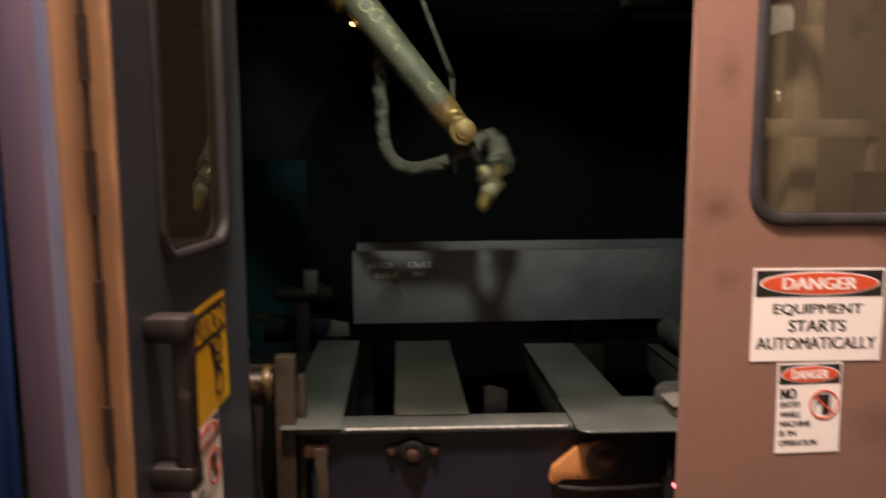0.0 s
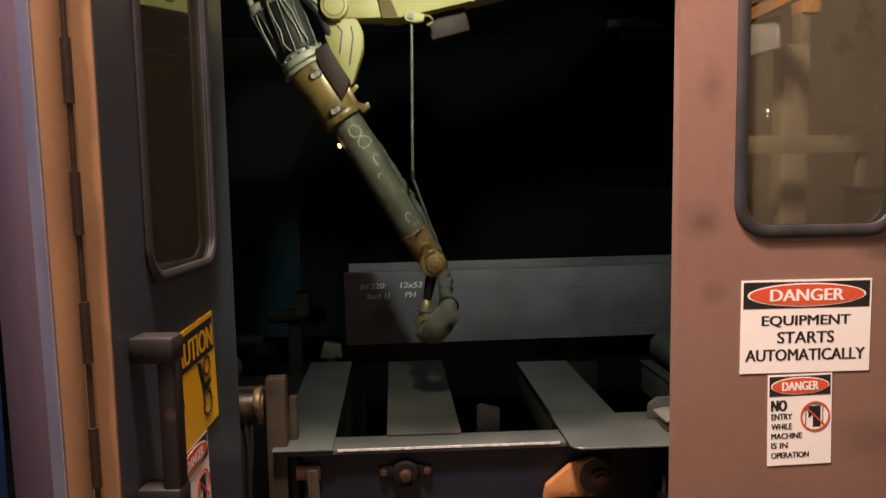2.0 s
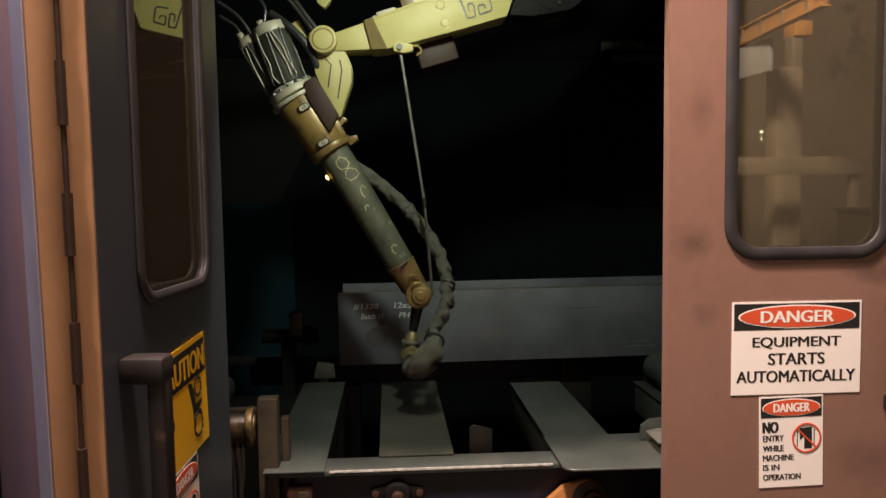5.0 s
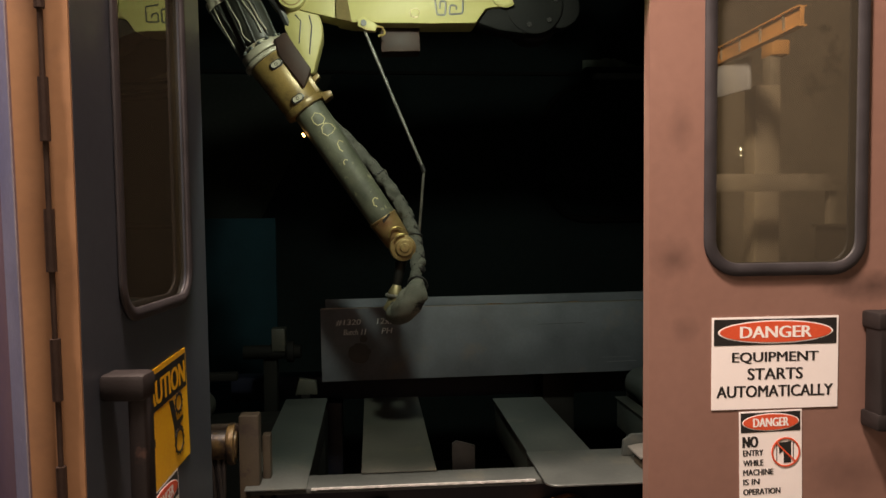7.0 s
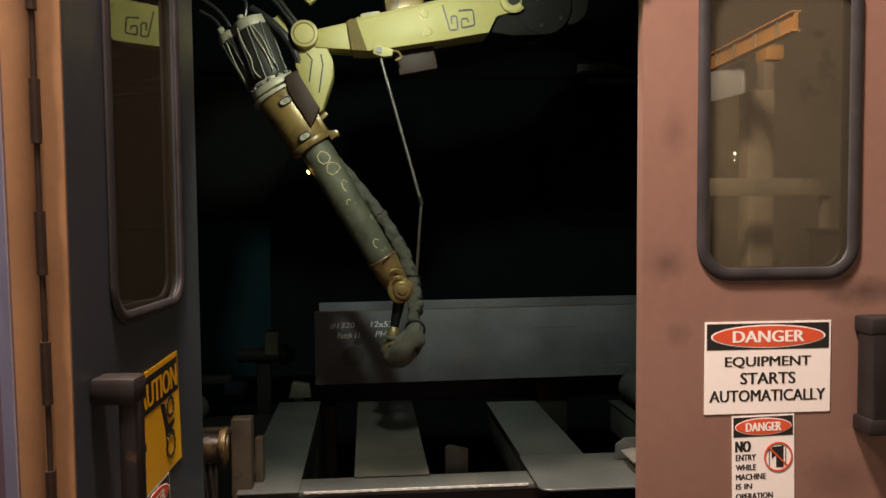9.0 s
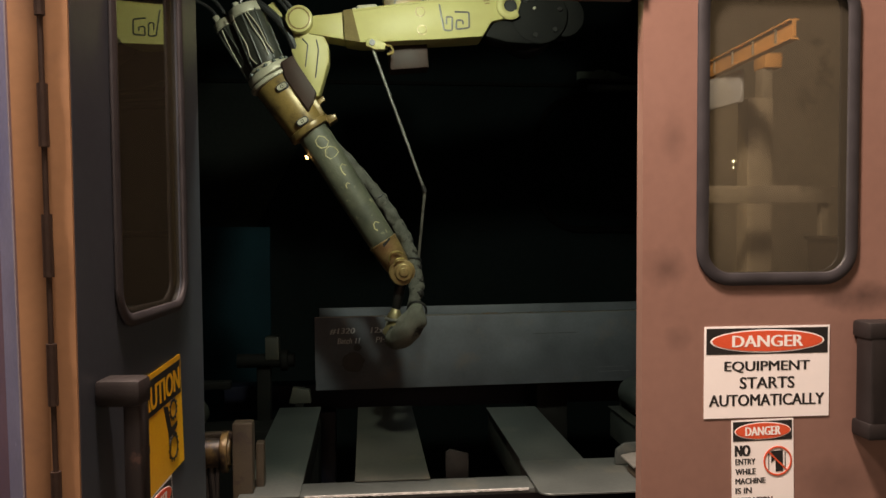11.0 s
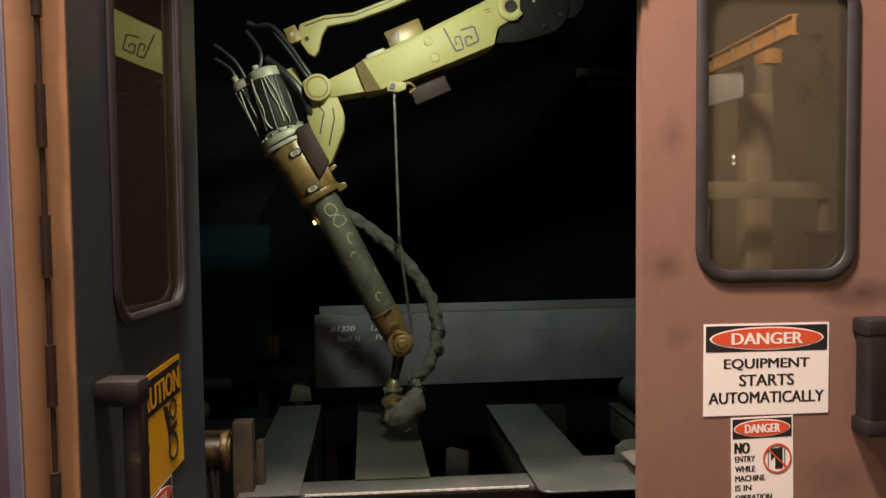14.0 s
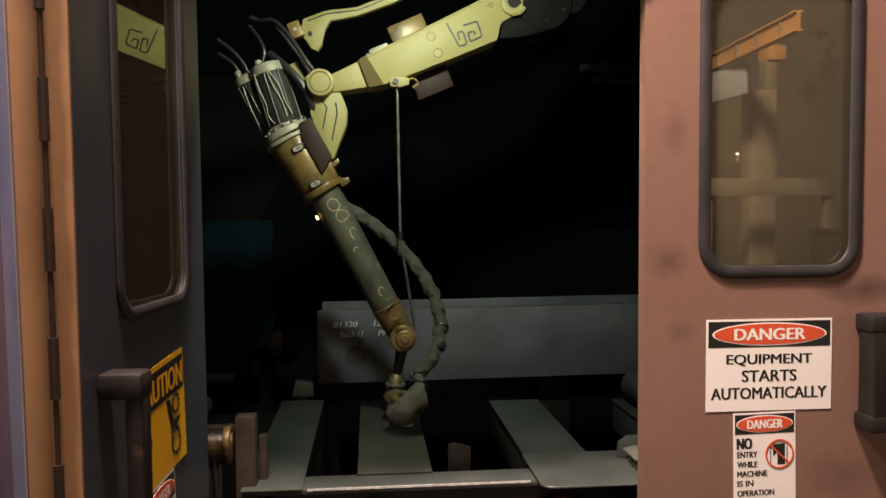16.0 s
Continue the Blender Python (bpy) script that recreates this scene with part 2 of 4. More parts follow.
LED = glow("amber_indicator_glow", (1.0, 0.50, 0.14), 9)
LED_RED = glow("red_indicator_glow", (1.0, 0.10, 0.12), 14)
FAR_LAMP = glow("distant_hall_lamp_glow", (1.0, 0.85, 0.6), 60)


# ---- mesh helpers ----
def box(bm, x0, x1, y0, y1, z0, z1, bevel=0.0):
    r = bmesh.ops.create_cube(bm, size=1)
    vs = r["verts"]
    for v in vs:
        v.co = Vector(((x0 + x1) / 2 + v.co.x * (x1 - x0), (y0 + y1) / 2 + v.co.y * (y1 - y0), (z0 + z1) / 2 + v.co.z * (z1 - z0)))
    if bevel:
        es = list({e for v in vs for e in v.link_edges})
        bmesh.ops.bevel(bm, geom=es, offset=bevel, segments=2, affect="EDGES", profile=0.5)
    return bm


def cyl(bm, p0, p1, r0, r1=None, seg=24, bevel=0.0):
    p0, p1 = Vector(p0), Vector(p1)
    d = p1 - p0
    m = Matrix.Translation((p0 + p1) / 2) @ d.to_track_quat("Z", "Y").to_matrix().to_4x4()
    r = bmesh.ops.create_cone(bm, cap_ends=True, segments=seg, radius1=r0, radius2=r0 if r1 is None else r1, depth=d.length, matrix=m)
    if bevel:
        es = [e for e in {e for v in r["verts"] for e in v.link_edges} if len(e.link_faces) == 2 and any(len(f.verts) > 4 for f in e.link_faces)]
        bmesh.ops.bevel(bm, geom=es, offset=bevel, segments=2, affect="EDGES", profile=0.5)
    return bm


def ball(bm, p, r, sx=1, sy=1, sz=1, seg=20):
    m = Matrix.Translation(p) @ Matrix.Diagonal((sx, sy, sz, 1))
    bmesh.ops.create_uvsphere(bm, u_segments=seg, v_segments=seg // 2, radius=r, matrix=m)
    return bm


def prism(bm, pts, y0, y1, bevel=0.0):
    """A polygon in x and z, with depth from y0 to y1."""
    vs = [bm.verts.new((x, y0, z)) for x, z in pts]
    f = bm.faces.new(vs)
    r = bmesh.ops.extrude_face_region(bm, geom=[f])
    nv = [g for g in r["geom"] if isinstance(g, bmesh.types.BMVert)]
    bmesh.ops.translate(bm, verts=nv, vec=(0, y1 - y0, 0))
    if bevel:
        es = list({e for v in vs + nv for e in v.link_edges})
        bmesh.ops.bevel(bm, geom=es, offset=bevel, segments=2, affect="EDGES", profile=0.5)
    return bm


def tube(bm, pts, r, seg=10, cyclic=False, flat=1.0):
    pts = [Vector(p) for p in pts]
    rings, n = [], len(pts)
    up = None
    for i, p in enumerate(pts):
        a = pts[(i - 1) % n] if cyclic or i else p
        b = pts[(i + 1) % n] if cyclic or i < n - 1 else p
        d = (b - a).normalized()
        if up is None:
            up = d.orthogonal().normalized() if abs(d.y) > 0.9 else (Vector((0, 1, 0)) - d * d.y).normalized()
        up = (up - d * up.dot(d)).normalized()
        side = d.cross(up)
        q = r[i] if isinstance(r, (list, tuple)) else r
        rings.append([bm.verts.new(p + up * (math.cos(k * 2 * math.pi / seg) * q * flat) + side * (math.sin(k * 2 * math.pi / seg) * q)) for k in range(seg)])
    for i in range(n if cyclic else n - 1):
        a, b = rings[i], rings[(i + 1) % n]
        for k in range(seg):
            bm.faces.new((a[k], a[(k + 1) % seg], b[(k + 1) % seg], b[k]))
    if not cyclic:
        bm.faces.new(rings[0][::-1])
        bm.faces.new(rings[-1])
    return bm


def rounded(x0, x1, z0, z1, r, n=8):
    out = []
    for cx, cz, a0 in ((x1 - r, z1 - r, 0), (x0 + r, z1 - r, 90), (x0 + r, z0 + r, 180), (x1 - r, z0 + r, 270)):
        for k in range(n + 1):
            a = radians(a0 + 90 * k / n)
            out.append((cx + r * math.cos(a), cz + r * math.sin(a)))
    return out


def holed(bm, outer, inner, y0, y1):
    """A plate in x and z with one hole."""
    for y in (y0, y1):
        loops = []
        for pts in (outer, inner):
            vs = [bm.verts.new((x, y, z)) for x, z in pts]
            loops.append([bm.edges.new((vs[i], vs[(i + 1) % len(vs)])) for i in range(len(vs))])
        bmesh.ops.triangle_fill(bm, edges=loops[0] + loops[1], use_beauty=True)
    for pts in (outer, inner):
        n = len(pts)
        for i in range(n):
            (ax, az), (bx, bz) = pts[i], pts[(i + 1) % n]
            bm.faces.new([bm.verts.new(c) for c in ((ax, y0, az), (bx, y0, bz), (bx, y1, bz), (ax, y1, az))])
    bmesh.ops.remove_doubles(bm, verts=bm.verts, dist=1e-5)
    return bm


def mesh_of(name, bm, material, smooth=35):
    bmesh.ops.recalc_face_normals(bm, faces=bm.faces)
    me = bpy.data.meshes.new(name)
    for f in bm.faces:
        f.smooth = True
    for e in bm.edges:
        if len(e.link_faces) == 2 and e.calc_face_angle(0) > radians(smooth):
            e.smooth = False
    bm.to_mesh(me)
    bm.free()
    me.materials.append(material)
    return me


def part(name, bm, material, parent, label=""):
    ob = new(name, mesh_of(name, bm, material))
    ob.parent = parent
    return tagged(ob, label)


def thing(name, label, category, group="", m=None, kind=""):
    ob = new(name)
    ob.empty_display_size = 0.1
    if m is not None:
        ob.matrix_basis = m
    return tagged(ob, label, category, group, kind)


def solid(name, bm, material, label="", category="", kind="", m=None, group=""):
    ob = new(name, mesh_of(name, bm, material))
    if m is not None:
        ob.matrix_basis = m
    return tagged(ob, label, category, group, kind)


def B():
    return bmesh.new()


def lettering(body, x, z, height, width, y, material, parent, bold=0.0, name="lettering", lean=0.0):
    """Words in the plane of x and z that face -y, centred at x, z, with the given height of capitals and width."""
    cu = bpy.data.curves.new("letters", "FONT")
    cu.body, cu.size, cu.align_x, cu.shear, cu.resolution_u = body, 1.0, "LEFT", lean, 3
    tmp = new("letters", cu)
    dg = bpy.context.evaluated_depsgraph_get()
    me = bpy.data.meshes.new_from_object(tmp.evaluated_get(dg))
    bpy.data.objects.remove(tmp)
    co = np.array([v.co[:] for v in me.vertices])
    lo, hi = co.min(0), co.max(0)
    for v in me.vertices:
        v.co = Vector((x + ((v.co.x - lo[0]) / (hi[0] - lo[0]) - 0.5) * width, y, z + ((v.co.y - lo[1]) / (hi[1] - lo[1]) - 0.5) * height))
    if bold > 0:
        bm = bmesh.new()
        for k in range(3):
            bm.from_mesh(me)
        n = len(me.vertices)
        bm.verts.ensure_lookup_table()
        for k in range(3):
            for v in bm.verts[k * n:(k + 1) * n]:
                v.co.x += (k - 1) * bold * height
                v.co.y -= k * 0.00006
        bm.to_mesh(me)
        bm.free()
    me.materials.clear()
    me.materials.append(material)
    me.name = name
    ob = new(name, me)
    ob.parent = parent
    return ob


def oval(bm, x, z, a, b, y, depth=0.0004, n=40):
    prism(bm, [(x + a * math.cos(2 * math.pi * k / n), z + b * math.sin(2 * math.pi * k / n)) for k in range(n)], y, y - depth)
    return bm


# ---- setting ----
def slab(name, x0, x1, y0, y1, z0, z1, material):
    return solid(name, box(B(), x0, x1, y0, y1, z0, z1), material, kind="structure")


slab("floor", -10, 10, -12, 6, -0.2, 0.0, FLOOR)
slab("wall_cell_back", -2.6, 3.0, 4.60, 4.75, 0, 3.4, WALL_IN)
# unseen side walls and ceiling act as reflectors that brighten the cell
slab("wall_cell_left", -2.6, -2.45, 1.56, 4.60, 0, 3.4, BOUNCE_LINING)
slab("wall_cell_right", 2.85, 3.0, 1.56, 4.60, 0, 3.4, BOUNCE_LINING)
slab("ceiling_cell", -2.6, 3.0, 1.46, 4.75, 3.4, 3.5, BOUNCE_LINING)
slab("wall_front_left", -2.6, -0.84, 1.46, 1.54, 0, 3.4, BLUE_WALL)
slab("wall_front_right", 1.56, 3.0, 1.56, 1.64, 0, 3.4, DOOR)
# unseen header, hung low to keep hall lamp spill off the slats
slab("wall_front_spill_header", -0.84, 0.494, 1.535, 1.62, 1.893, 3.4, DOOR)
slab("wall_front_lintel", 0.494, 1.56, 1.585, 1.66, 1.930, 3.4, DOOR)
slab("wall_hall_back", -10, 10, -12.2, -12, 0, 8, HALL)
slab("wall_hall_left", -10.2, -10, -12, 6, 0, 8, HALL)
slab("wall_hall_right", 10, 10.2, -12, 6, 0, 8, HALL)
slab("ceiling_hall", -10, 10, -12, 6, 8, 8.2, DARK)
slab("wall_hall_front", -10, -2.6, 4.75, 4.9, 0, 8, HALL)
slab("trim_back_ledge", -2.4, 2.8, 4.575, 4.60, 2.258, 2.276, SOOT)


# ---- signs ----
def danger_header(root, w, top, h, margin, y, face):
    part("header", prism(B(), [(-w / 2 + margin, top - margin), (w / 2 - margin, top - margin), (w / 2 - margin, top - h), (-w / 2 + margin, top - h)], y, y - 0.0004), INK, root, "black header band")
    zc = top - (h + margin) / 2
    part("oval_rim", oval(B(), 0, zc, w * 0.455, h * 0.415, y - 0.0005), WHITE, root)
    part("oval", oval(B(), 0, zc, w * 0.44, h * 0.37, y - 0.0010), RED, root, "red oval")
    lettering("DANGER", 0, zc, h * 0.42, w * 0.56, y - 0.0018, WHITE, root, 0.055)


def equipment_sign(m):
    s = thing("danger_sign", "white and black danger sign with red oval on brown door", "sign", m=m)
    w, h = 0.254, 0.178
    part("board", box(B(), -w / 2, w / 2, -0.0012, 0, -h / 2, h / 2), WHITE, s)
    danger_header(s, w, h / 2, 0.054, 0.004, -0.0013, RED)
    for word, z, wd in (("EQUIPMENT", 0.010, 0.172), ("STARTS", -0.021, 0.110), ("AUTOMATICALLY", -0.0545, 0.233)):
        lettering(word, 0, z, 0.0225, wd, -0.0016, INK, s, 0.042)
    return s


def entry_sign(m, place):
    s = thing("danger_sign", "small white danger sign with red prohibition ring " + place, "sign", m=m)
    w, h = 0.126, 0.177
    part("board", box(B(), -w / 2, w / 2, -0.0012, 0, -h / 2, h / 2), WHITE, s)
    danger_header(s, w, h / 2, 0.041, 0.003, -0.0013, RED)
    for word, z, wd, hh in (("NO", 0.029, 0.029, 0.0215), ("ENTRY", 0.0075, 0.040, 0.0115), ("WHILE", -0.012, 0.040, 0.0115), ("MACHINE", -0.0305, 0.060, 0.0115), ("IS IN", -0.049, 0.032, 0.0115), ("OPERATION", -0.0685, 0.074, 0.0115)):
        lettering(word, -w / 2 + 0.0075 + wd / 2, z, hh, wd, -0.0016, INK, s, 0.075 if word == "NO" else 0.055)
    cx, cz = 0.030, 0.006
    icon = B()
    prism(icon, [(cx - 0.013, cz + 0.019), (cx + 0.011, cz + 0.021), (cx + 0.011, cz - 0.021), (cx - 0.004, cz - 0.021), (cx - 0.004, cz + 0.004), (cx - 0.013, cz - 0.004)], -0.0013, -0.0017)
    for xx in (-0.018, 0.0155):
        prism(icon, [(cx + xx - 0.0008, cz + 0.017), (cx + xx + 0.0008, cz + 0.017), (cx + xx + 0.0008, cz - 0.017), (cx + xx - 0.0008, cz - 0.017)], -0.0013, -0.0017)
    part("door_icon", icon, INK, s)
    ring = [(cx + 0.0275 * math.cos(radians(a)), -0.0022, cz + 0.0275 * math.sin(radians(a))) for a in range(0, 360, 9)]
    part("ring", tube(B(), ring, 0.0019, 6, True, 0.3), RED, s, "red prohibition ring")
    q = 0.0195
    part("bar", tube(B(), [(cx - q, -0.0024, cz + q), (cx + q, -0.0024, cz - q)], 0.0018, 6, False, 0.3), RED, s)
    return s


def caution_sign(m):
    s = thing("caution_sign", "yellow and black caution sign with hand and gears", "sign", m=m)
    w, h = 0.205, 0.178
    part("board", box(B(), -w / 2, w / 2, -0.0012, 0, -h / 2, h / 2), YELLOW, s)
    part("header", prism(B(), [(-w / 2 + 0.004, h / 2 - 0.008), (w / 2 - 0.004, h / 2 - 0.008), (w / 2 - 0.004, h / 2 - 0.062), (-w / 2 + 0.004, h / 2 - 0.062)], -0.0013, -0.0017), INK, s, "black header band")
    lettering("CAUTION", 0.0, h / 2 - 0.036, 0.036, 0.184, -0.0020, YELLOW, s, 0.055)
    for k, (wd, z) in enumerate(((0.034, 0.008), (0.040, -0.018), (0.028, -0.044))):
        part("text_bar", prism(B(), [(-0.085, z + 0.006), (-0.085 + wd, z + 0.006), (-0.085 + wd, z - 0.006), (-0.085, z - 0.006)], -0.0013, -0.0017), INK, s)
    for cx, cz, r in ((0.0585, 0.010, 0.014), (0.0535, -0.050, 0.018)):
        g = B()
        n = 12
        tube(g, [(cx + r * math.cos(a * math.pi / 24), -0.0020, cz + r * math.sin(a * math.pi / 24)) for a in range(0, 48)], 0.0021, 6, True, 0.3)
        for k in range(n):
            a = 2 * math.pi * k / n
            tube(g, [(cx + (r + 0.001) * math.cos(a), -0.0020, cz + (r + 0.001) * math.sin(a)), (cx + (r + 0.0045) * math.cos(a), -0.0020, cz + (r + 0.0045) * math.sin(a))], 0.0018, 6, False, 0.3)
        part("gear_icon", g, INK, s)
    hand = B()
    prism(hand, [(0.0175, 0.026), (0.0355, 0.021), (0.0475, -0.016), (0.0755, -0.014), (0.0755, -0.02), (0.0605, -0.026), (0.0735, -0.034), (0.0675, -0.038), (0.0475, -0.028), (0.0415, -0.052), (0.0355, -0.052), (0.0335, -0.02)], -0.0013, -0.0017)
    part("glove_icon", hand, INK, s)
    return s


# ---- doors ----
def pull_handle(parent, x, s, y, half):
    h = B()
    prism(h, rounded(x - half, x + half, 1.046, 1.268, 0.010, 4), y - 0.055, y - (0.008 if s > 0 else 0.033), 0.005)
    part("handle", h, HANDLE, parent, "dark flat pull handle")
    for z0 in (1.044, 1.236):
        part("handle_bracket", box(B(), x - half - 0.004, x + half + 0.004, y - 0.057, y + 0.0, z0, z0 + 0.034, 0.007), HANDLE, parent)


def bifold_leaf(name, m, s, paint, label, window=(0.113, 0.423), bulge=0.0125, w=0.508, d=0.030, grip=0.459, sill=1.347, glass=0.010, pane_mat=None, bend=0.060, skew=0.0):
    """A leaf whose free edge stands at x = 0; it reaches to x = w * s."""
    t = thing(name, label, "door", m=m, kind="structure")
    z0, z1 = 0.03, 1.985

    def X(a, b):
        return (a, b) if s > 0 else (-b, -a)
    x0, x1 = X(0, w)
    outer = [(x0, z0), (x1, z0), (x1, z1), (x0, z1)]
    if window:
        a, b = X(*window)
        inner = rounded(a, b, sill, 1.930, bend)
        part("leaf_panel", holed(B(), outer, inner, 0, d), paint, t)
        g = [(x, -0.003, z) for x, z in rounded(a + 0.004, b - 0.004, sill + 0.004, 1.926, bend - 0.003)]
        part("gasket", tube(B(), g, bulge, 12, True, 0.5), RUBBER, t, "black rubber window gasket")
        gb = [(x, d + 0.002, z) for x, z in rounded(a + 0.004, b - 0.004, sill + 0.004, 1.926, bend - 0.003)]
        part("gasket", tube(B(), gb, 0.0125, 10, True, 0.75), RUBBER, t)
        pane = part("pane", prism(B(), rounded(a, b, sill, 1.930, bend), glass, glass + 0.002), pane_mat or PANE, t, "tinted reflective window pane")
        pane.visible_shadow = False
        if skew:
            pane.matrix_basis = pose((a + b) / 2, glass, 0, 0, 0, skew) @ pose(-(a + b) / 2, -glass, 0)
        pull_handle(t, s * grip, s, 0.0, 0.032 if s > 0 else 0.017)
    else:
        part("leaf_panel", prism(B(), outer, 0, d, 0.002), paint, t)
    e0, e1 = X(w + 0.0005, w + 0.004)
    part("edge_strip", box(B(), e0, e1, 0.001, d - 0.001, z0, z1), EDGE, t, "tan painted door edge")
    return t


right_leaf = bifold_leaf("door_1", pose(0.497, 1.55, 0), 1, DOOR, "brown painted steel bifold door leaf with rounded window")
equipment_sign(pose(0.747, 1.5495, 1.171))
entry_sign(pose(0.740, 1.5495, 0.9895, 0, -1.0, 0), "on brown door")
bifold_leaf("door_2", pose(1.516, 1.55, 0), -1, DOOR, "brown painted steel bifold door leaf beside the window leaf", window=None)

SAG = pose(-0.35, 0, 1.4, 0, -0.4, 0) @ pose(0.35, 0, -1.4)
left_leaf = bifold_leaf("door_3", SAG @ pose(-0.319, 1.5556, 0, 0, 0, 85), -1, LEAF, "charcoal steel bifold door leaf folded open", (0.096, 0.374), 0.0095, 0.482, 0.0345, 0.427, 1.325, 0.014, PANE_CLEAN, 0.050, -2.75)
caution_sign(SAG @ pose(-0.3384, 1.3280, 1.154, 0, -3.5, 85))
entry_sign(SAG @ pose(-0.3395, 1.3155, 0.9755, 0, -3.0, 85), "on charcoal door")
ang = math.degrees(math.atan2(1.483 - 1.074, -0.692 + 0.4315))
LEAN = pose(-0.345, 0, 1.4, 0, -1.0, 0) @ pose(0.35, 0, -1.4)
folded = bifold_leaf("door_4", LEAN @ pose(-0.729, 1.541, 0, 0, 0, ang - 180), 1, LEAF_DARK, "purple-grey steel bifold door leaf folded against its pair", None, w=0.549, d=0.0365)

part("pale_strip", box(B(), 0.455, 0.546, -0.0018, -0.0002, 0.03, 1.985), STRIP, folded, "pale lilac-grey steel strip on the folded leaf")

hinge = thing("piano_hinge", "oily steel piano hinge between tan door edges", "hinge", m=pose(-0.341, 0, 1.4, 0, -0.8, 0) @ pose(0.35, 0, -1.4) @ pose(-0.3960, 1.0630, 0))
part("pin", cyl(B(), (0, 0, 0.04), (0, 0, 1.98), 0.0032, seg=8), HINGE, hinge)
part("hinge_leaf", box(B(), -0.0045, -0.001, 0.003, 0.012, 0.04, 1.98), HINGE, hinge)
kn = None
for k in range(13):
    if kn is None:
        kn = mesh_of("knuckle", cyl(B(), (0, 0, 0), (0, 0, 0.072), 0.0058, seg=10), HINGE)
    o = new("knuckle", kn)
    o.parent, o.location = hinge, (0, 0, 0.06 + 0.149 * k)
jamb = thing("door_jamb", "blue painted steel door jamb post", "door frame", kind="structure")
part("post", box(B(), -0.84, -0.746, 1.475, 1.58, 0, 2.0, 0.004), BLUE_WALL, jamb)


# ---- conveyor table ----
def table():
    t = thing("conveyor_table", "dark blue steel infeed table with worn top rail", "machine table", m=pose(0, 0, 0))
    part("front_web", box(B(), -0.245, 1.5, 1.892, 1.904, 0.585, 0.836), BLUE, t, "dark blue painted front web")
    part("top_rail", box(B(), -0.30, 1.5, 1.868, 1.955, 0.836, 0.848, 0.001), SLAT, t)
    # worn edge in uneven pieces, the glints along it painted in
    e = B()
    n = 90
    for k in range(n):
        x0 = -0.165 + k * 0.51 / n
        r = 0.0016 + 0.0016 * noise.noise(Vector((k * 0.61, 0, 0))) + 0.001 * random.random()
        box(e, x0, x0 + 0.51 / n + 0.001, 1.8655, 1.8690, 0.8464 - r, 0.8487)
    part("rubbed_glint_edge", e, GLINT, t, "rubbed rail edge with lamp glints painted near white")
    part("bottom_flange", box(B(), -0.245, 1.5, 1.850, 1.904, 0.573, 0.585, 0.001), BLUE, t)
    part("lower_pipe", cyl(B(), (-0.24, 1.846, 0.640), (1.5, 1.846, 0.628), 0.009, seg=12), ORANGE, t, "rusty lower rod")
    for x in (-0.23, 1.3):
        part("leg", box(B(), x, x + 0.08, 1.91, 1.99, 0, 0.836, 0.004), BLUE, t)
        part("leg", box(B(), x, x + 0.08, 3.25, 3.33, 0, 0.70, 0.004), BLUE, t)
    part("rear_rail", box(B(), -0.6, 2.2, 3.30, 3.40, 0.70, 0.80, 0.004), BLUE, t)
    # bearing flange with two ears
    x, z = -0.012, 0.783
    b = B()
    prism(b, [(x - 0.062, z + 0.012), (x - 0.03, z + 0.020), (x + 0.03, z + 0.020), (x + 0.062, z + 0.012), (x + 0.062, z - 0.006), (x + 0.03, z - 0.018), (x - 0.03, z - 0.018), (x - 0.062, z - 0.006)], 1.892, 1.882, 0.002)
    bearing = part("bearing_flange", b, SOOT, t, "oily bearing flange")
    part("bearing_ring", cyl(B(), (x, 1.884, z), (x, 1.866, z), 0.033, 0.028, 28, 0.003), SOOT, bearing)
    part("shaft_end", cyl(B(), (x, 1.868, z), (x, 1.852, z), 0.015, 0.013, 20, 0.003), OXIDE, bearing, "rusty shaft end")
    for sx in (-0.05, 0.05):
        part("bolt", cyl(B(), (x + sx, 1.884, z + 0.003), (x + sx, 1.873, z + 0.003), 0.0085, seg=6, bevel=0.001), OXIDE, bearing)
    return t


TABLE = table()


def lever():
    x, z = 0.424, 0.764
    t = thing("latch_lever", "chipped orange latch lever on dark blue web", "lever", m=pose(x, 1.86, z))
    pts = [(0.052, 0.0)] + [(0.052 * math.cos(radians(a)), 0.046 * math.sin(radians(a))) for a in (30, 60, 90)] + [(-0.055, 0.030), (-0.112, -0.018), (-0.118, -0.050), (-0.108, -0.060), (-0.085, -0.047), (-0.02, -0.047), (0.02, -0.044), (0.044, -0.028)]
    part("plate", prism(B(), pts, 0.0, 0.022, 0.004), ORANGE, t)
    part("washer", cyl(B(), (0.008, 0.002, 0.0), (0.008, -0.004, 0.0), 0.043, 0.042, 36, 0.001), TIMBER, t, "greasy grey-brown washer plate")
    part("pivot", cyl(B(), (0.012, 0.032, 0.0), (0.012, -0.018, 0.0), 0.024, 0.023, 24, 0.003), OXIDE, t, "rusty round pivot boss")
    part("pivot_cap", cyl(B(), (0.012, -0.018, 0.0), (0.012, -0.024, 0.0), 0.013, seg=6), OXIDE, t)
    part("pull_rod", tube(B(), [(-0.10, -0.012, -0.058), (-0.04, -0.014, -0.064), (0.06, -0.012, -0.064), (0.14, -0.008, -0.060)], 0.006, 8), DARK, t, "dark pull rod")
    return t


lever()


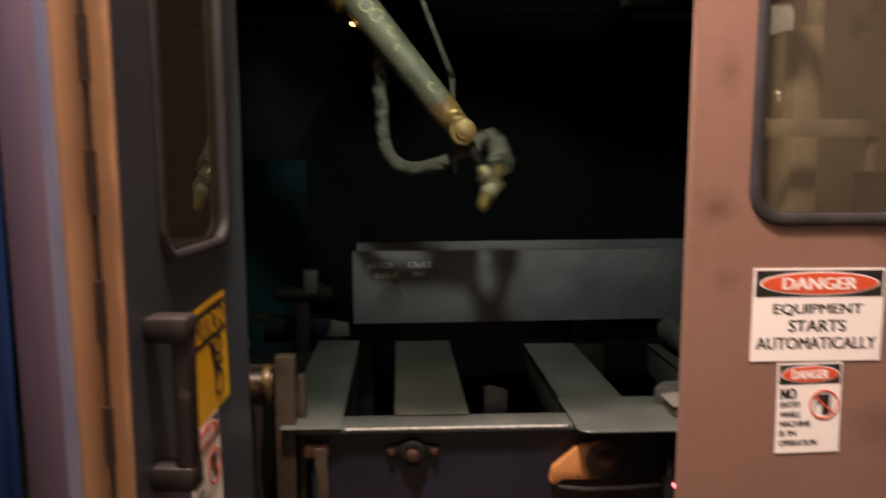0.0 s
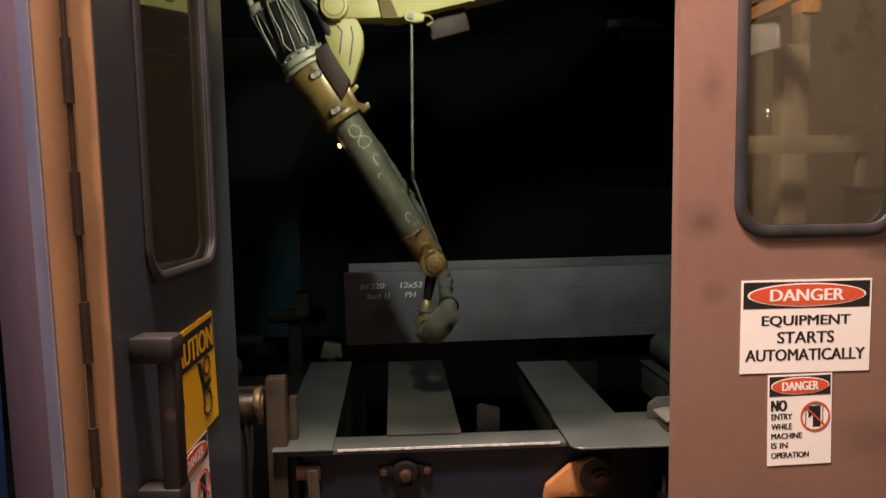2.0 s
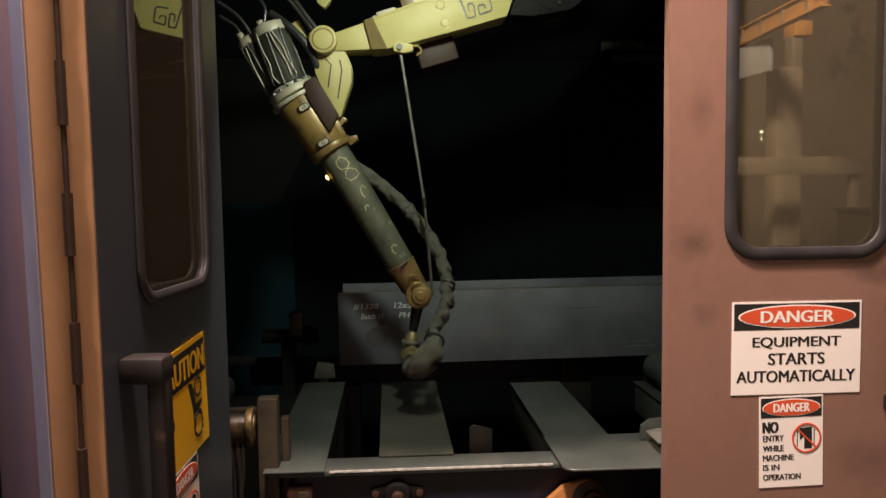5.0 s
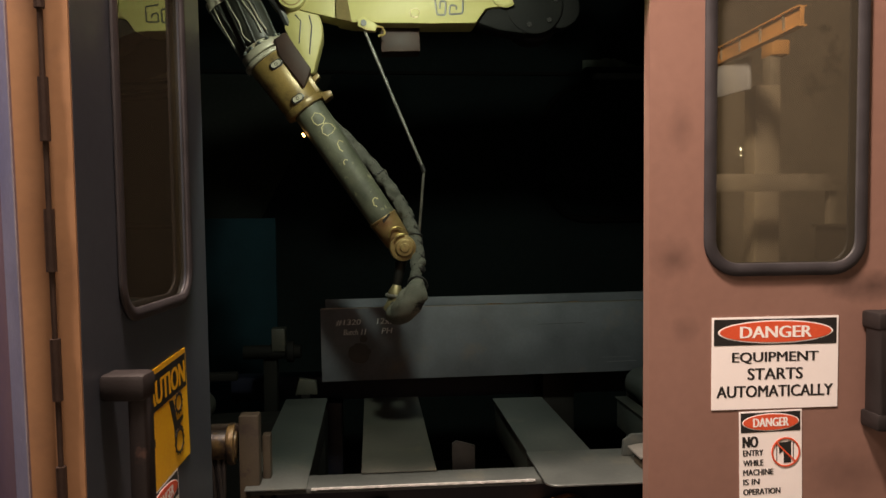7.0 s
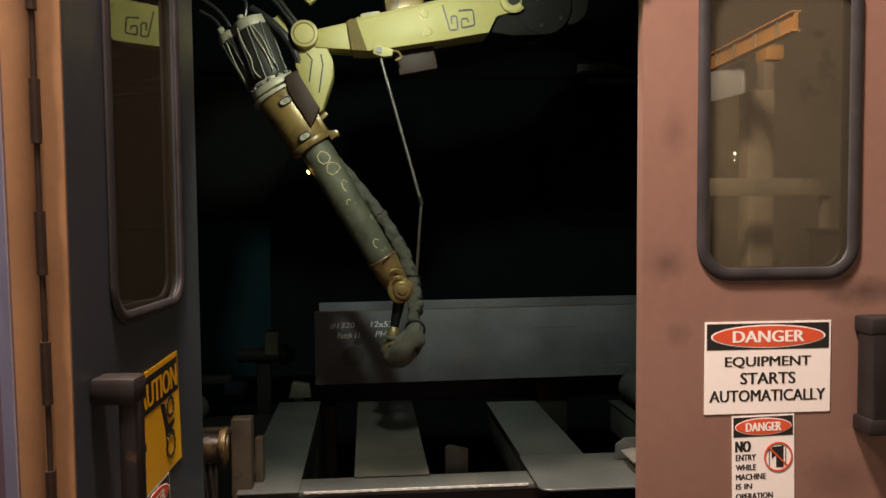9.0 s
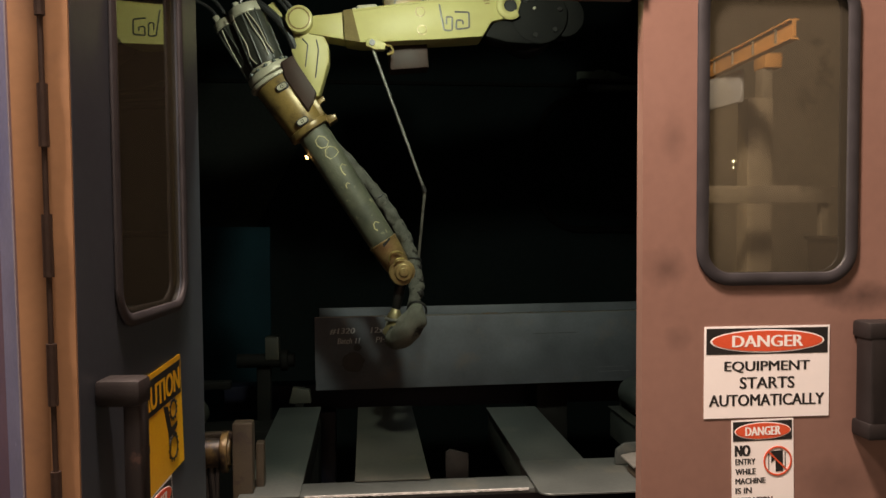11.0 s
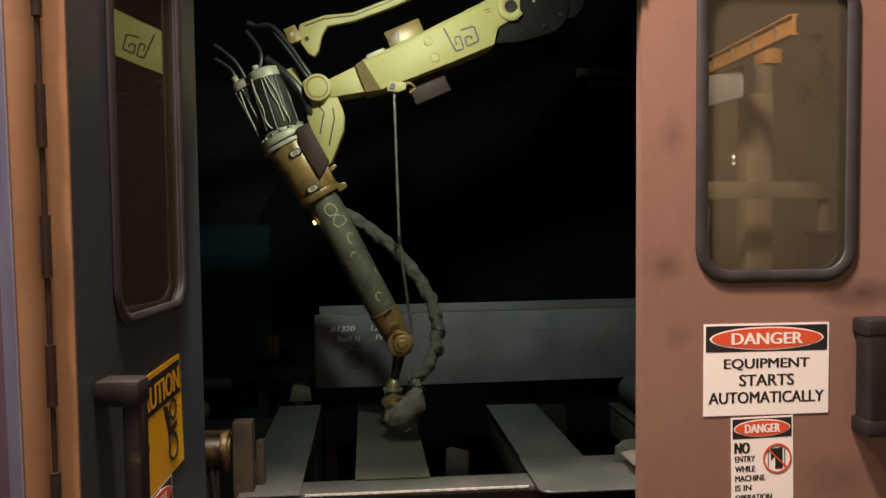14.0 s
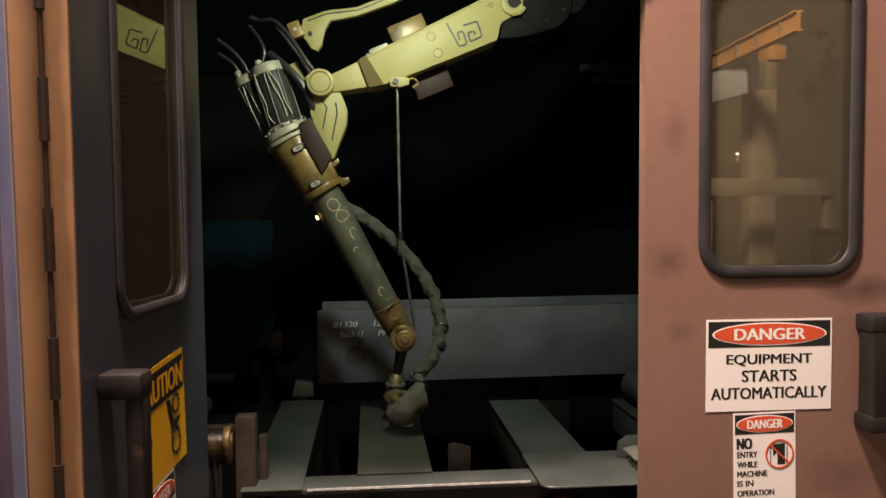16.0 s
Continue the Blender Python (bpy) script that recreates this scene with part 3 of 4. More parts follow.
def slat_bar(x0, x1, y0, y1, material, label, depth=0.10, under=None):
    p = part("slat", box(B(), x0, x1, y0, y1, 0.8495, 0.853, 0.001), material, TABLE, label)
    # bars mostly darker than their slats: shade in the gaps put into the colour
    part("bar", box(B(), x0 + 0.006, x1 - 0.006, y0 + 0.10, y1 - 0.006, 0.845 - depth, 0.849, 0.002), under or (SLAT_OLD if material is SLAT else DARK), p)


slat_bar(-0.312, -0.176, 1.857, 2.70, SLAT, "worn grey steel slat", 0.10, DARK)
slat_bar(-0.054, 0.124, 1.945, 2.68, SLAT_OLD, "dusty olive-grey steel slat")
slat_bar(0.366, 0.530, 1.99, 2.625, SLAT, "clean grey steel slat")
# lighter bar here paints the light on its left side
slat_bar(0.770, 0.812, 1.99, 2.60, SLAT_OLD, "dusty grey steel slat", 0.09, SLAT)
cv = [(0.358, 2.035), (0.358, 1.830)] + [(0.386 + 0.030 * math.cos(radians(a)), 1.822 + 0.030 * math.sin(radians(a))) for a in (195, 215, 235, 255, 270)] + [(1.2, 1.788), (1.2, 2.035)]
b = B()
vs = [b.verts.new((x, y, 0.8545)) for x, y in cv]
r = bmesh.ops.extrude_face_region(b, geom=[b.faces.new(vs)])
bmesh.ops.translate(b, verts=[g for g in r["geom"] if isinstance(g, bmesh.types.BMVert)], vec=(0, 0, 0.005))
bmesh.ops.bevel(b, geom=list(b.edges), offset=0.001, segments=1, affect="EDGES")
solid("cover_plate", b, SLAT, "bright grey steel cover plate with rounded corner", "plate")


# upright tab, clamp dog, guide post, roller
solid("guide_tab", prism(B(), [(0.166, 0.80), (0.222, 0.80), (0.222, 0.896), (0.178, 0.908), (0.166, 0.902)], 1.985, 1.995, 0.001), DARK, "small upright steel tab behind the rail", "tab")
t = thing("clamp_dog", "greasy steel clamp dog on the cover plate", "clamp", m=pose(0.022, 0, 0))
part("block", prism(B(), [(0.577, 0.861), (0.78, 0.859), (0.78, 0.888), (0.590, 0.882), (0.580, 0.876)], 1.872, 1.925, 0.003), TIMBER, t)
part("cap", prism(B(), [(0.574, 0.884), (0.60, 0.889), (0.78, 0.893), (0.78, 0.897), (0.60, 0.894), (0.574, 0.889)], 1.868, 1.960, 0.001), BEAM_EDGE, t, "bright worn cap strip")
part("tongue", prism(B(), [(0.565, 0.86), (0.78, 0.86), (0.78, 0.922), (0.59, 0.913), (0.568, 0.898)], 1.972, 1.985, 0.003), SLAT, t)
t = thing("side_guide_post", "greasy tan guide post with brass bearing", "guide")
part("post", box(B(), -0.326, -0.281, 1.885, 1.925, 0.62, 1.013, 0.004), TIMBER, t)
part("foot", box(B(), -0.345, -0.25, 1.89, 1.93, 0.55, 0.62, 0.004), DARK, t)
part("back_plate", box(B(), -0.281, -0.262, 1.93, 1.96, 0.62, 0.955, 0.003), TIMBER, t)
part("bracket", box(B(), -0.262, -0.205, 1.875, 1.91, 0.775, 0.812, 0.004), OXIDE, t)
part("hanger", prism(B(), [(-0.238, 0.80), (-0.212, 0.80), (-0.205, 0.70), (-0.212, 0.58), (-0.240, 0.58), (-0.232, 0.70)], 1.872, 1.885, 0.003), TIMBER, t)
b = B()
cyl(b, (-0.33, 1.905, 0.945), (-0.425, 1.905, 0.945), 0.034, 0.040, 24, 0.004)
cyl(b, (-0.335, 1.905, 0.945), (-0.352, 1.905, 0.945), 0.047, seg=24, bevel=0.004)
part("bearing", b, SOOT_BRASS, t, "dirty brass bearing")
part("arm", box(B(), -0.43, -0.326, 1.895, 1.915, 0.975, 0.99, 0.002), TIMBER, t)
for k in range(5):
    dx = -0.36 - 0.014 * k
    part("grease_line", tube(B(), [(dx, 1.89, 0.92), (dx + 0.01 * math.sin(k), 1.88, 0.84), (dx - 0.012 * math.cos(2 * k), 1.885, 0.74), (dx + 0.012, 1.88, 0.63), (dx - 0.005, 1.88, 0.5)], 0.006 + 0.0015 * (k % 2), 8), DARK, t, "black grease line")
t = thing("limit_switch", "small dark limit switch with red indicator", "switch")
part("body", box(B(), 0.575, 0.66, 1.845, 1.89, 0.66, 0.725, 0.004), DARK, t)
part("indicator", ball(B(), (0.598, 1.843, 0.706), 0.005), LED_RED, t, "glowing red indicator")
part("lever_arm", box(B(), 0.583, 0.591, 1.848, 1.856, 0.725, 0.765, 0.001), SLAT, t)
t = thing("feed_roller", "pale dusty steel feed roller under the beam", "roller", "feed rollers")
part("barrel", cyl(B(), (0.876, 2.66, 0.884), (0.876, 2.10, 0.884), 0.055, seg=40, bevel=0.012), SLAT, t)
part("axle", cyl(B(), (0.876, 2.70, 0.884), (0.876, 2.06, 0.884), 0.014, seg=16), DARK, t)
for y in (2.055, 2.685):
    part("bearing_block", box(B(), 0.845, 0.907, y, y + 0.02, 0.0, 0.905, 0.003), DARK, t)


# ---- steel beam ----
def beam():
    t = thing("steel_beam", "grey mill-scale steel wide-flange beam lying on its side", "beam", m=pose(-0.206, 2.889, 0.866, 0, -0.45, 0))
    L, h, d, tf, tw = 3.0, 0.261, 0.306, 0.0146, 0.0089
    for y0, y1 in ((0, tf), (d - tf, d)):
        part("flange", box(B(), 0, L, y0, y1, 0, h, 0.0015), BEAM, t)
    part("web", box(B(), 0.0005, L, tf, d - tf, h / 2 - tw / 2, h / 2 + tw / 2), BEAM, t)
    part("flange_edge", box(B(), 0.003, L, -0.0006, tf - 0.002, h - 0.0022, h + 0.0007), BEAM_EDGE, t, "bright top edge of the front flange")
    b = B()
    for cx, cz, r, n in ((0.135, 0.098, 0.040, 26), (0.150, 0.150, 0.014, 18)):
        prism(b, [(cx + r * (1 + 0.18 * noise.noise(Vector((k * 0.7, r * 90, 0)))) * math.cos(2 * math.pi * k / n), cz + 0.9 * r * (1 + 0.18 * noise.noise(Vector((k * 0.6, 3, r)))) * math.sin(2 * math.pi * k / n)) for k in range(n)], 0.0, -0.0004)
        part("stain", b, STAIN, t, "dark round oil stain")
        b = B()
    b.free()
    rnd = random.Random(5)
    for k in range(3):
        x, z, w = rnd.uniform(0.25, 1.1), rnd.uniform(0.03, 0.235), rnd.uniform(0.04, 0.22)
        q, e = rnd.uniform(0.0006, 0.0022), rnd.uniform(-0.003, 0.003)
        part("scuff", prism(B(), [(x, z), (x + w, z + e), (x + w * 0.9, z + e + q), (x + w * 0.1, z + q)], 0.0, -0.0003), SCUFF if k % 3 else STAIN, t)
    for k in range(9):
        x, w = rnd.uniform(0.55, 0.95), rnd.uniform(0.006, 0.022)
        part("rust_fleck", box(B(), x, x + w, 0.001, 0.012, h + 0.0007, h + 0.0016), FLECK, t)
    lettering("#1320", 0.098, 0.210, 0.022, 0.088, -0.0006, CHALK, t, 0.04, lean=0.15)
    lettering("12x53", 0.238, 0.212, 0.021, 0.078, -0.0006, CHALK, t, 0.04, lean=0.15)
    lettering("Batch 11", 0.120, 0.175, 0.020, 0.080, -0.0006, CHALK, t, 0.03, lean=0.2)
    lettering("PH", 0.235, 0.177, 0.020, 0.040, -0.0006, CHALK, t, 0.03, lean=0.2)
    return t


beam()
for x, z in ((0.62, 0.8722), (1.4, 0.8785)):
    solid("support_block", box(B(), x, x + 0.12, 3.0, 3.18, 0.0, z, 0.004), DARK, "oily dark steel support under the beam", "support")


# ---- far side of the cell ----
def far_clutter():
    t = thing("pipe_stand", "grey pipe stub on dark bracket behind the table", "pipe fitting", m=pose(-0.40, 3.02, 0))
    part("pipe", cyl(B(), (-0.10, 0, 0.955), (0.11, 0, 0.955), 0.026, seg=20, bevel=0.003), SOOT, t)
    part("stub", box(B(), 0.005, 0.055, -0.03, 0.03, 0.96, 1.045, 0.004), SLAT_OLD, t)
    part("collar", cyl(B(), (0.06, 0, 0.955), (0.085, 0, 0.955), 0.040, seg=20, bevel=0.003), SOOT, t)
    part("foot", box(B(), -0.03, 0.02, 0.0, 0.05, 0, 0.935, 0.004), SOOT, t)
    t = thing("roller_stand", "dark steel roller stand with grey roller", "stand", m=pose(-0.62, 2.62, 0))
    part("column", box(B(), -0.10, -0.04, 0, 0.10, 0, 1.06, 0.006), SOOT, t)
    part("cross_arm", box(B(), -0.12, 0.16, 0.02, 0.06, 0.93, 0.955, 0.004), SOOT, t)
    part("roller", cyl(B(), (0.02, -0.45, 0.86), (0.06, -0.02, 0.87), 0.045, seg=24, bevel=0.004), SLAT_OLD, t)
    part("plate", prism(B(), [(0.335, 0.86), (0.41, 0.86), (0.405, 0.905), (0.35, 0.915)], 0.10, 0.13, 0.003), SLAT_OLD, t)
    part("base", box(B(), -0.15, 0.44, 0.0, 0.14, 0.0, 0.80, 0.006), SOOT, t)
    part("post", box(B(), 0.355, 0.385, 0.10, 0.13, 0.80, 0.862, 0.002), SOOT, t)
    t = thing("blue_guard_panel", "dark blue steel guard panel at the back", "panel", m=pose(-0.95, 4.2, 0))
    part("sheet", box(B(), -0.30, 0.43, 0, 0.03, 0.15, 1.445, 0.004), BLUE_DARK, t)
    for x in (-0.28, 0.30):
        part("foot", box(B(), x - 0.02, x + 0.02, -0.1, 0.14, 0, 0.15, 0.004), DARK, t)


far_clutter()
t = thing("wall_shelf", "dusty grey-green metal ledge on the back wall", "ledge", m=pose(1.20, 4.50, 2.28))
part("lip", box(B(), 0.05, 1.6, -0.06, 0.0, -0.062, -0.030, 0.003), LEDGE, t)
part("top", box(B(), 0.0, 1.6, -0.05, 0.10, -0.012, 0.004, 0.002), DARK, t)
b = B()
rim = []
for k in range(26):
    u = k / 25
    rim.append((0.02 + 0.36 * u, 0.030 + 0.060 * math.sin(math.pi * min(1, 0.12 + u * 0.95)) ** 0.7 * (0.75 + 0.35 * noise.noise(Vector((u * 7, 1.3, 0)))) + 0.012 * random.random()))
prism(b, [(0.38, 0.006), (0.02, 0.006)] + rim, 0.099, 0.096)
part("bare_patch", b, PEEL, t, "pale patch of bare wall above the ledge")
# thin lighter patch painted for lamplit wall; its slanted side is the shadow line
solid("wall_lit_patch", prism(B(), [(-2.4, 1.41), (-0.66, 1.41), (-0.64, 1.45), (-0.25, 2.20), (-0.24, 2.25), (-2.4, 2.25)], 4.585, 4.597), WALL_LIT, "lighter grey patch painted for the lit wall, slanted shadow edge", "wall sheet")
fr = thing("panel_frame", "faint dark rounded panel frame on the back wall", "frame")
part("rim", tube(B(), [(x, 4.585, z) for x, z in rounded(0.98, 2.0, 1.42, 2.20, 0.26, 10)], 0.020, 10, True), SOOT, fr)
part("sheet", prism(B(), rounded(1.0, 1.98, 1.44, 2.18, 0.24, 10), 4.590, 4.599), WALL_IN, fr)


# ---- hall behind the camera, mirrored in the panes ----
def hall():
    t = thing("hall_column", "pale steel hall column with base plate", "column", m=pose(5.235, -7.0, 0))
    part("shaft", box(B(), -0.175, 0.175, -0.15, 0.15, 0.02, 3.12, 0.01), HALL_PALE, t)
    part("base_plate", box(B(), -0.3, 0.3, -0.3, 0.3, 0, 0.02), DARK, t)
    part("neck", box(B(), 0.05, 0.19, -0.1, 0.1, 3.12, 3.52, 0.005), HALL, t)
    part("cap_plate", box(B(), 0.05, 0.30, -0.15, 0.15, 3.52, 3.72, 0.02), HALL_ORANGE, t)
    t = thing("crane_girder", "orange crane runway girder along the hall", "girder", m=pose(4.52, -4.83, 3.40, 0, 0, 92.4))
    part("web", box(B(), -5.5, 0.0, -0.02, 0.02, 0.02, 0.20), HALL_ORANGE, t)
    for z in (0.0, 0.20):
        part("flange", box(B(), -5.5, 0.0, -0.05, 0.05, z, z + 0.02), HALL_ORANGE, t)
    for k in range(10):
        part("stiffener", box(B(), -5.3 + k * 0.55, -5.28 + k * 0.55, -0.045, 0.045, 0.02, 0.20), HALL, t)
    t = thing("guard_barrier", "grey guard barrier rail on posts", "barrier")
    part("rail", box(B(), 2.5, 9.5, -6.35, -6.30, 1.70, 1.92, 0.004), HALL, t)
    for k in range(5):
        part("post", box(B(), 2.6 + k * 1.6, 2.7 + k * 1.6, -6.45, -6.35, 0, 1.8, 0.004), HALL, t)
    t = thing("light_panel", "pale grey wall panel in the hall", "panel", m=pose(4.655, -6.62, 3.165, 0, 0, 84.5))
    part("sheet", box(B(), -0.9, 0.38, 0, 0.05, -0.20, 0.20, 0.01), GREY_PANEL, t)
    part("hanger", box(B(), -0.72, -0.68, 0.0, 0.05, 0.20, 4.83), DARK, t)
    t = thing("tool_crate", "brown wooden crate on the hall floor", "crate", m=pose(6.1, -5.6, 0))
    part("body", box(B(), -0.7, 0.7, -0.4, 0.4, 0, 1.25, 0.01), TIMBER, t)
    part("lid", box(B(), -0.73, 0.73, -0.43, 0.43, 1.25, 1.29, 0.005), TIMBER, t)
    for z, r in ((2.70, 0.015), (2.57, 0.008)):
        solid("distant_lamp", ball(B(), (7.42, -11.99, z), r, seg=12), FAR_LAMP, "tiny distant hall lamp", "lamp", group="distant hall lamps")


hall()


# ---- robot arm ----
SX, SY, SZ = 0.430, 2.40, 2.089
UPPER, ALONG, ASIDE = 0.633, 0.755, 0.138
robot = thing("robot_arm", "pale yellow industrial robot arm with cutting torch", "robot", m=pose(SX, SY, SZ))
b = B()
cyl(b, (0.05, 0.17, -0.02), (0.05, 0.07, -0.02), 0.088, 0.085, 32, 0.01)
prism(b, [(-0.07, -0.02), (0.09, -0.09), (0.62, 0.55), (0.64, 1.25), (0.44, 1.25), (0.42, 0.66)], 0.075, 0.20, 0.01)
cyl(b, (0.54, 0.14, 1.22), (0.54, 0.14, 1.309), 0.20, 0.22, 36, 0.01)
part("base", b, DARK, robot, "dark hanging robot base")


def glide(pts, n=4):
    """A smooth line through the given points."""
    out = []
    for k in range(len(pts) - 1):
        p = [Vector(pts[max(k - 1, 0)]), Vector(pts[k]), Vector(pts[k + 1]), Vector(pts[min(k + 2, len(pts) - 1)])]
        for q in range(n):
            u = q / n
            out.append(0.5 * ((2 * p[1]) + (p[2] - p[0]) * u + (2 * p[0] - 5 * p[1] + 4 * p[2] - p[3]) * u * u + (3 * p[1] - p[0] - 3 * p[2] + p[3]) * u ** 3))
    return out + [Vector(pts[-1])]


def corner(pts, r=0.006):
    """The same line with its corners rounded off."""
    out = [Vector(pts[0])]
    for a, b, c in zip(pts, pts[1:], pts[2:]):
        a, b, c = Vector(a), Vector(b), Vector(c)
        p, q = b + (a - b).normalized() * r, b + (c - b).normalized() * r
        out += [(1 - u) ** 2 * p + 2 * u * (1 - u) * b + u * u * q for u in (0, 0.25, 0.5, 0.75, 1)]
    return out + [Vector(pts[-1])]


def upper_arm():
    b = B()
    prism(b, [(-0.508, 0.0215), (-0.30, 0.032), (-0.06, 0.047), (-0.02, 0.040), (0.004, 0.012), (-0.010, -0.022), (-0.045, -0.036), (-0.088, -0.040), (-0.118, -0.0815), (-0.248, -0.0805), (-0.400, -0.0765), (-0.468, -0.0735), (-0.512, -0.064)], -0.055, 0.055, 0.005)
    a = part("upper_arm", b, ARM, robot, "pale yellow upper arm casting")
    part("neck", prism(B(), [(-0.615, 0.012), (-0.507, 0.018), (-0.510, -0.061), (-0.612, -0.036)], -0.046, 0.046, 0.004), ARM, a, "narrow pale yellow neck")
    # flat dark patch in place of shade where the neck meets the body
    part("shade_rib", prism(B(), [(-0.510, 0.0195), (-0.484, 0.0205), (-0.470, -0.0715), (-0.513, -0.0625)], -0.0545, -0.0568), RIB, a, "brown patch painted for shade at the arm's step")
    part("top_lip", box(B(), -0.50, -0.10, -0.0565, -0.051, -0.0035, 0.0, 0.001), ARM, a).matrix_basis = pose(0, 0, 0.046, 0, -3.4, 0)
    for x, z in ((-0.292, 0.001), (-0.292, -0.050)):
        part("cap", cyl(B(), (x, -0.054, z), (x, -0.0575, z), 0.0125, 0.0115, 20, 0.0015), ARM, a)
        ring = [(x + 0.0130 * math.cos(q * math.pi / 12), -0.0552, z + 0.0130 * math.sin(q * math.pi / 12)) for q in range(24)]
        part("cap_groove", tube(B(), ring, 0.0012, 5, True, 0.5), ARM_DIRTY, a)
    lg = [[(-0.236, 0.018), (-0.229, -0.056), (-0.206, -0.058), (-0.202, -0.020), (-0.219, -0.018), (-0.2205, -0.040)], [(-0.194, -0.006), (-0.153, -0.010), (-0.156, -0.054), (-0.194, -0.056), (-0.191, -0.030), (-0.172, -0.032), (-0.173, -0.043)]]
    for pts in lg:
        part("emblem", tube(B(), corner([(x, -0.0555, z) for x, z in pts]), 0.0029, 6, False, 0.4), INK, a, "plain black emblem bars")
    part("text_bar", box(B(), -0.108, -0.090, -0.0556, -0.0551, 0.018, 0.021), ARM_DIRTY, a)
    part("text_bar", box(B(), -0.104, -0.090, -0.0556, -0.0551, 0.010, 0.013), ARM_DIRTY, a)
    hook = [(-0.033 + 0.029 * math.cos(radians(q)), -0.062, -0.001 + 0.029 * math.sin(radians(q))) for q in range(60, 320, 10)]
    part("shoulder_ring", tube(B(), hook, 0.0115, 10, False, 0.7), ARM, a, "pale yellow shoulder ring")
    part("shoulder_hole", cyl(B(), (-0.033, -0.0555, -0.001), (-0.033, -0.0575, -0.001), 0.021, seg=24), INK, a)
    b = B()
    cyl(b, (0.055, -0.050, -0.030), (0.055, 0.05, -0.030), 0.085, 0.075, 40, 0.010)
    cyl(b, (0.13, -0.040, -0.035), (0.13, 0.04, -0.035), 0.062, 0.058, 32, 0.008)
    prism(b, [(-0.112, -0.078), (-0.083, -0.041), (0.0, -0.020), (0.10, -0.080), (0.03, -0.112), (-0.05, -0.100)], -0.045, 0.045, 0.008)
    sh = part("shoulder_drive", b, SOOT, a, "dark shoulder drive housing")
    for q in range(5):
        c = (0.055 + 0.060 * math.cos(q * math.pi / 3 - 1.9), -0.03 + 0.060 * math.sin(q * math.pi / 3 - 1.9))
        part("bolt", cyl(B(), (c[0], -0.050, c[1]), (c[0], -0.057, c[1]), 0.007, seg=6), DARK, sh)
    part("grease_nipple", ball(B(), (0.040, -0.052, -0.010), 0.005), PALE, sh)
    bx = part("terminal_box", box(B(), -0.390, -0.278, 0.02, 0.09, 0.024, 0.088, 0.003), ARM_DIRTY, a, "small yellow terminal box")
    part("slot", prism(B(), [(-0.362, 0.048), (-0.356, 0.048), (-0.346, 0.074), (-0.352, 0.074)], 0.0195, 0.0185), INK, bx)
    cc = part("cover_cap", box(B(), -0.470, -0.412, -0.035, 0.03, 0.020, 0.038, 0.005), PALE, a)
    part("screw", cyl(B(), (-0.478, -0.03, 0.020), (-0.478, -0.03, 0.030), 0.005, seg=8), PALE, cc)
    part("junction_box", box(B(), -0.390, -0.276, 0.0, 0.085, -0.146, -0.076, 0.004), BROWN, a, "brown junction box under the arm")
    br = part("cable_bracket", prism(B(), [(-0.452, -0.066), (-0.437, -0.062), (-0.398, -0.082), (-0.404, -0.100), (-0.430, -0.098), (-0.455, -0.085)], -0.062, -0.035, 0.002), ARM, a, "pale yellow cable bracket")
    part("clip", tube(B(), glide([(-0.404, -0.05, -0.086), (-0.386, -0.05, -0.088), (-0.380, -0.05, -0.106), (-0.398, -0.05, -0.112)]), 0.0035, 8), BRASS, br)
    part("knob", cyl(B(), (-0.437, -0.060, -0.078), (-0.437, -0.068, -0.078), 0.0085, seg=16), INK, br)
    lk = part("link_bar", prism(B(), [(-0.605, 0.198), (-0.530, 0.194), (-0.448, 0.170), (-0.335, 0.168), (0.02, 0.175), (0.02, 0.148), (-0.348, 0.141), (-0.457, 0.146), (-0.535, 0.162), (-0.560, 0.143), (-0.585, 0.108), (-0.604, 0.096), (-0.618, 0.112), (-0.628, 0.165)], 0.0, 0.028, 0.004), ARM, a, "pale yellow parallel link bar")
    part("link_pin", cyl(B(), (-0.603, -0.006, 0.150), (-0.603, 0.0, 0.150), 0.0065, seg=14), INK, lk)
    part("link_plate", box(B(), -0.655, -0.618, -0.02, 0.02, 0.150, 0.196, 0.003), ARM_DIRTY, lk)
    part("plate_screw", cyl(B(), (-0.637, -0.024, 0.173), (-0.637, -0.018, 0.173), 0.006, seg=8), PALE, lk)
    part("link_groove", tube(B(), [(-0.595, -0.001, 0.186), (-0.535, -0.001, 0.184), (-0.450, -0.001, 0.160), (-0.340, -0.001, 0.158), (0.01, -0.001, 0.165)], 0.002, 6, False, 0.5), INK, lk)
    part("link_end", cyl(B(), (0.0, 0.0, 0.16), (0.0, 0.10, 0.16), 0.028, seg=20), ARM, lk)
    return a


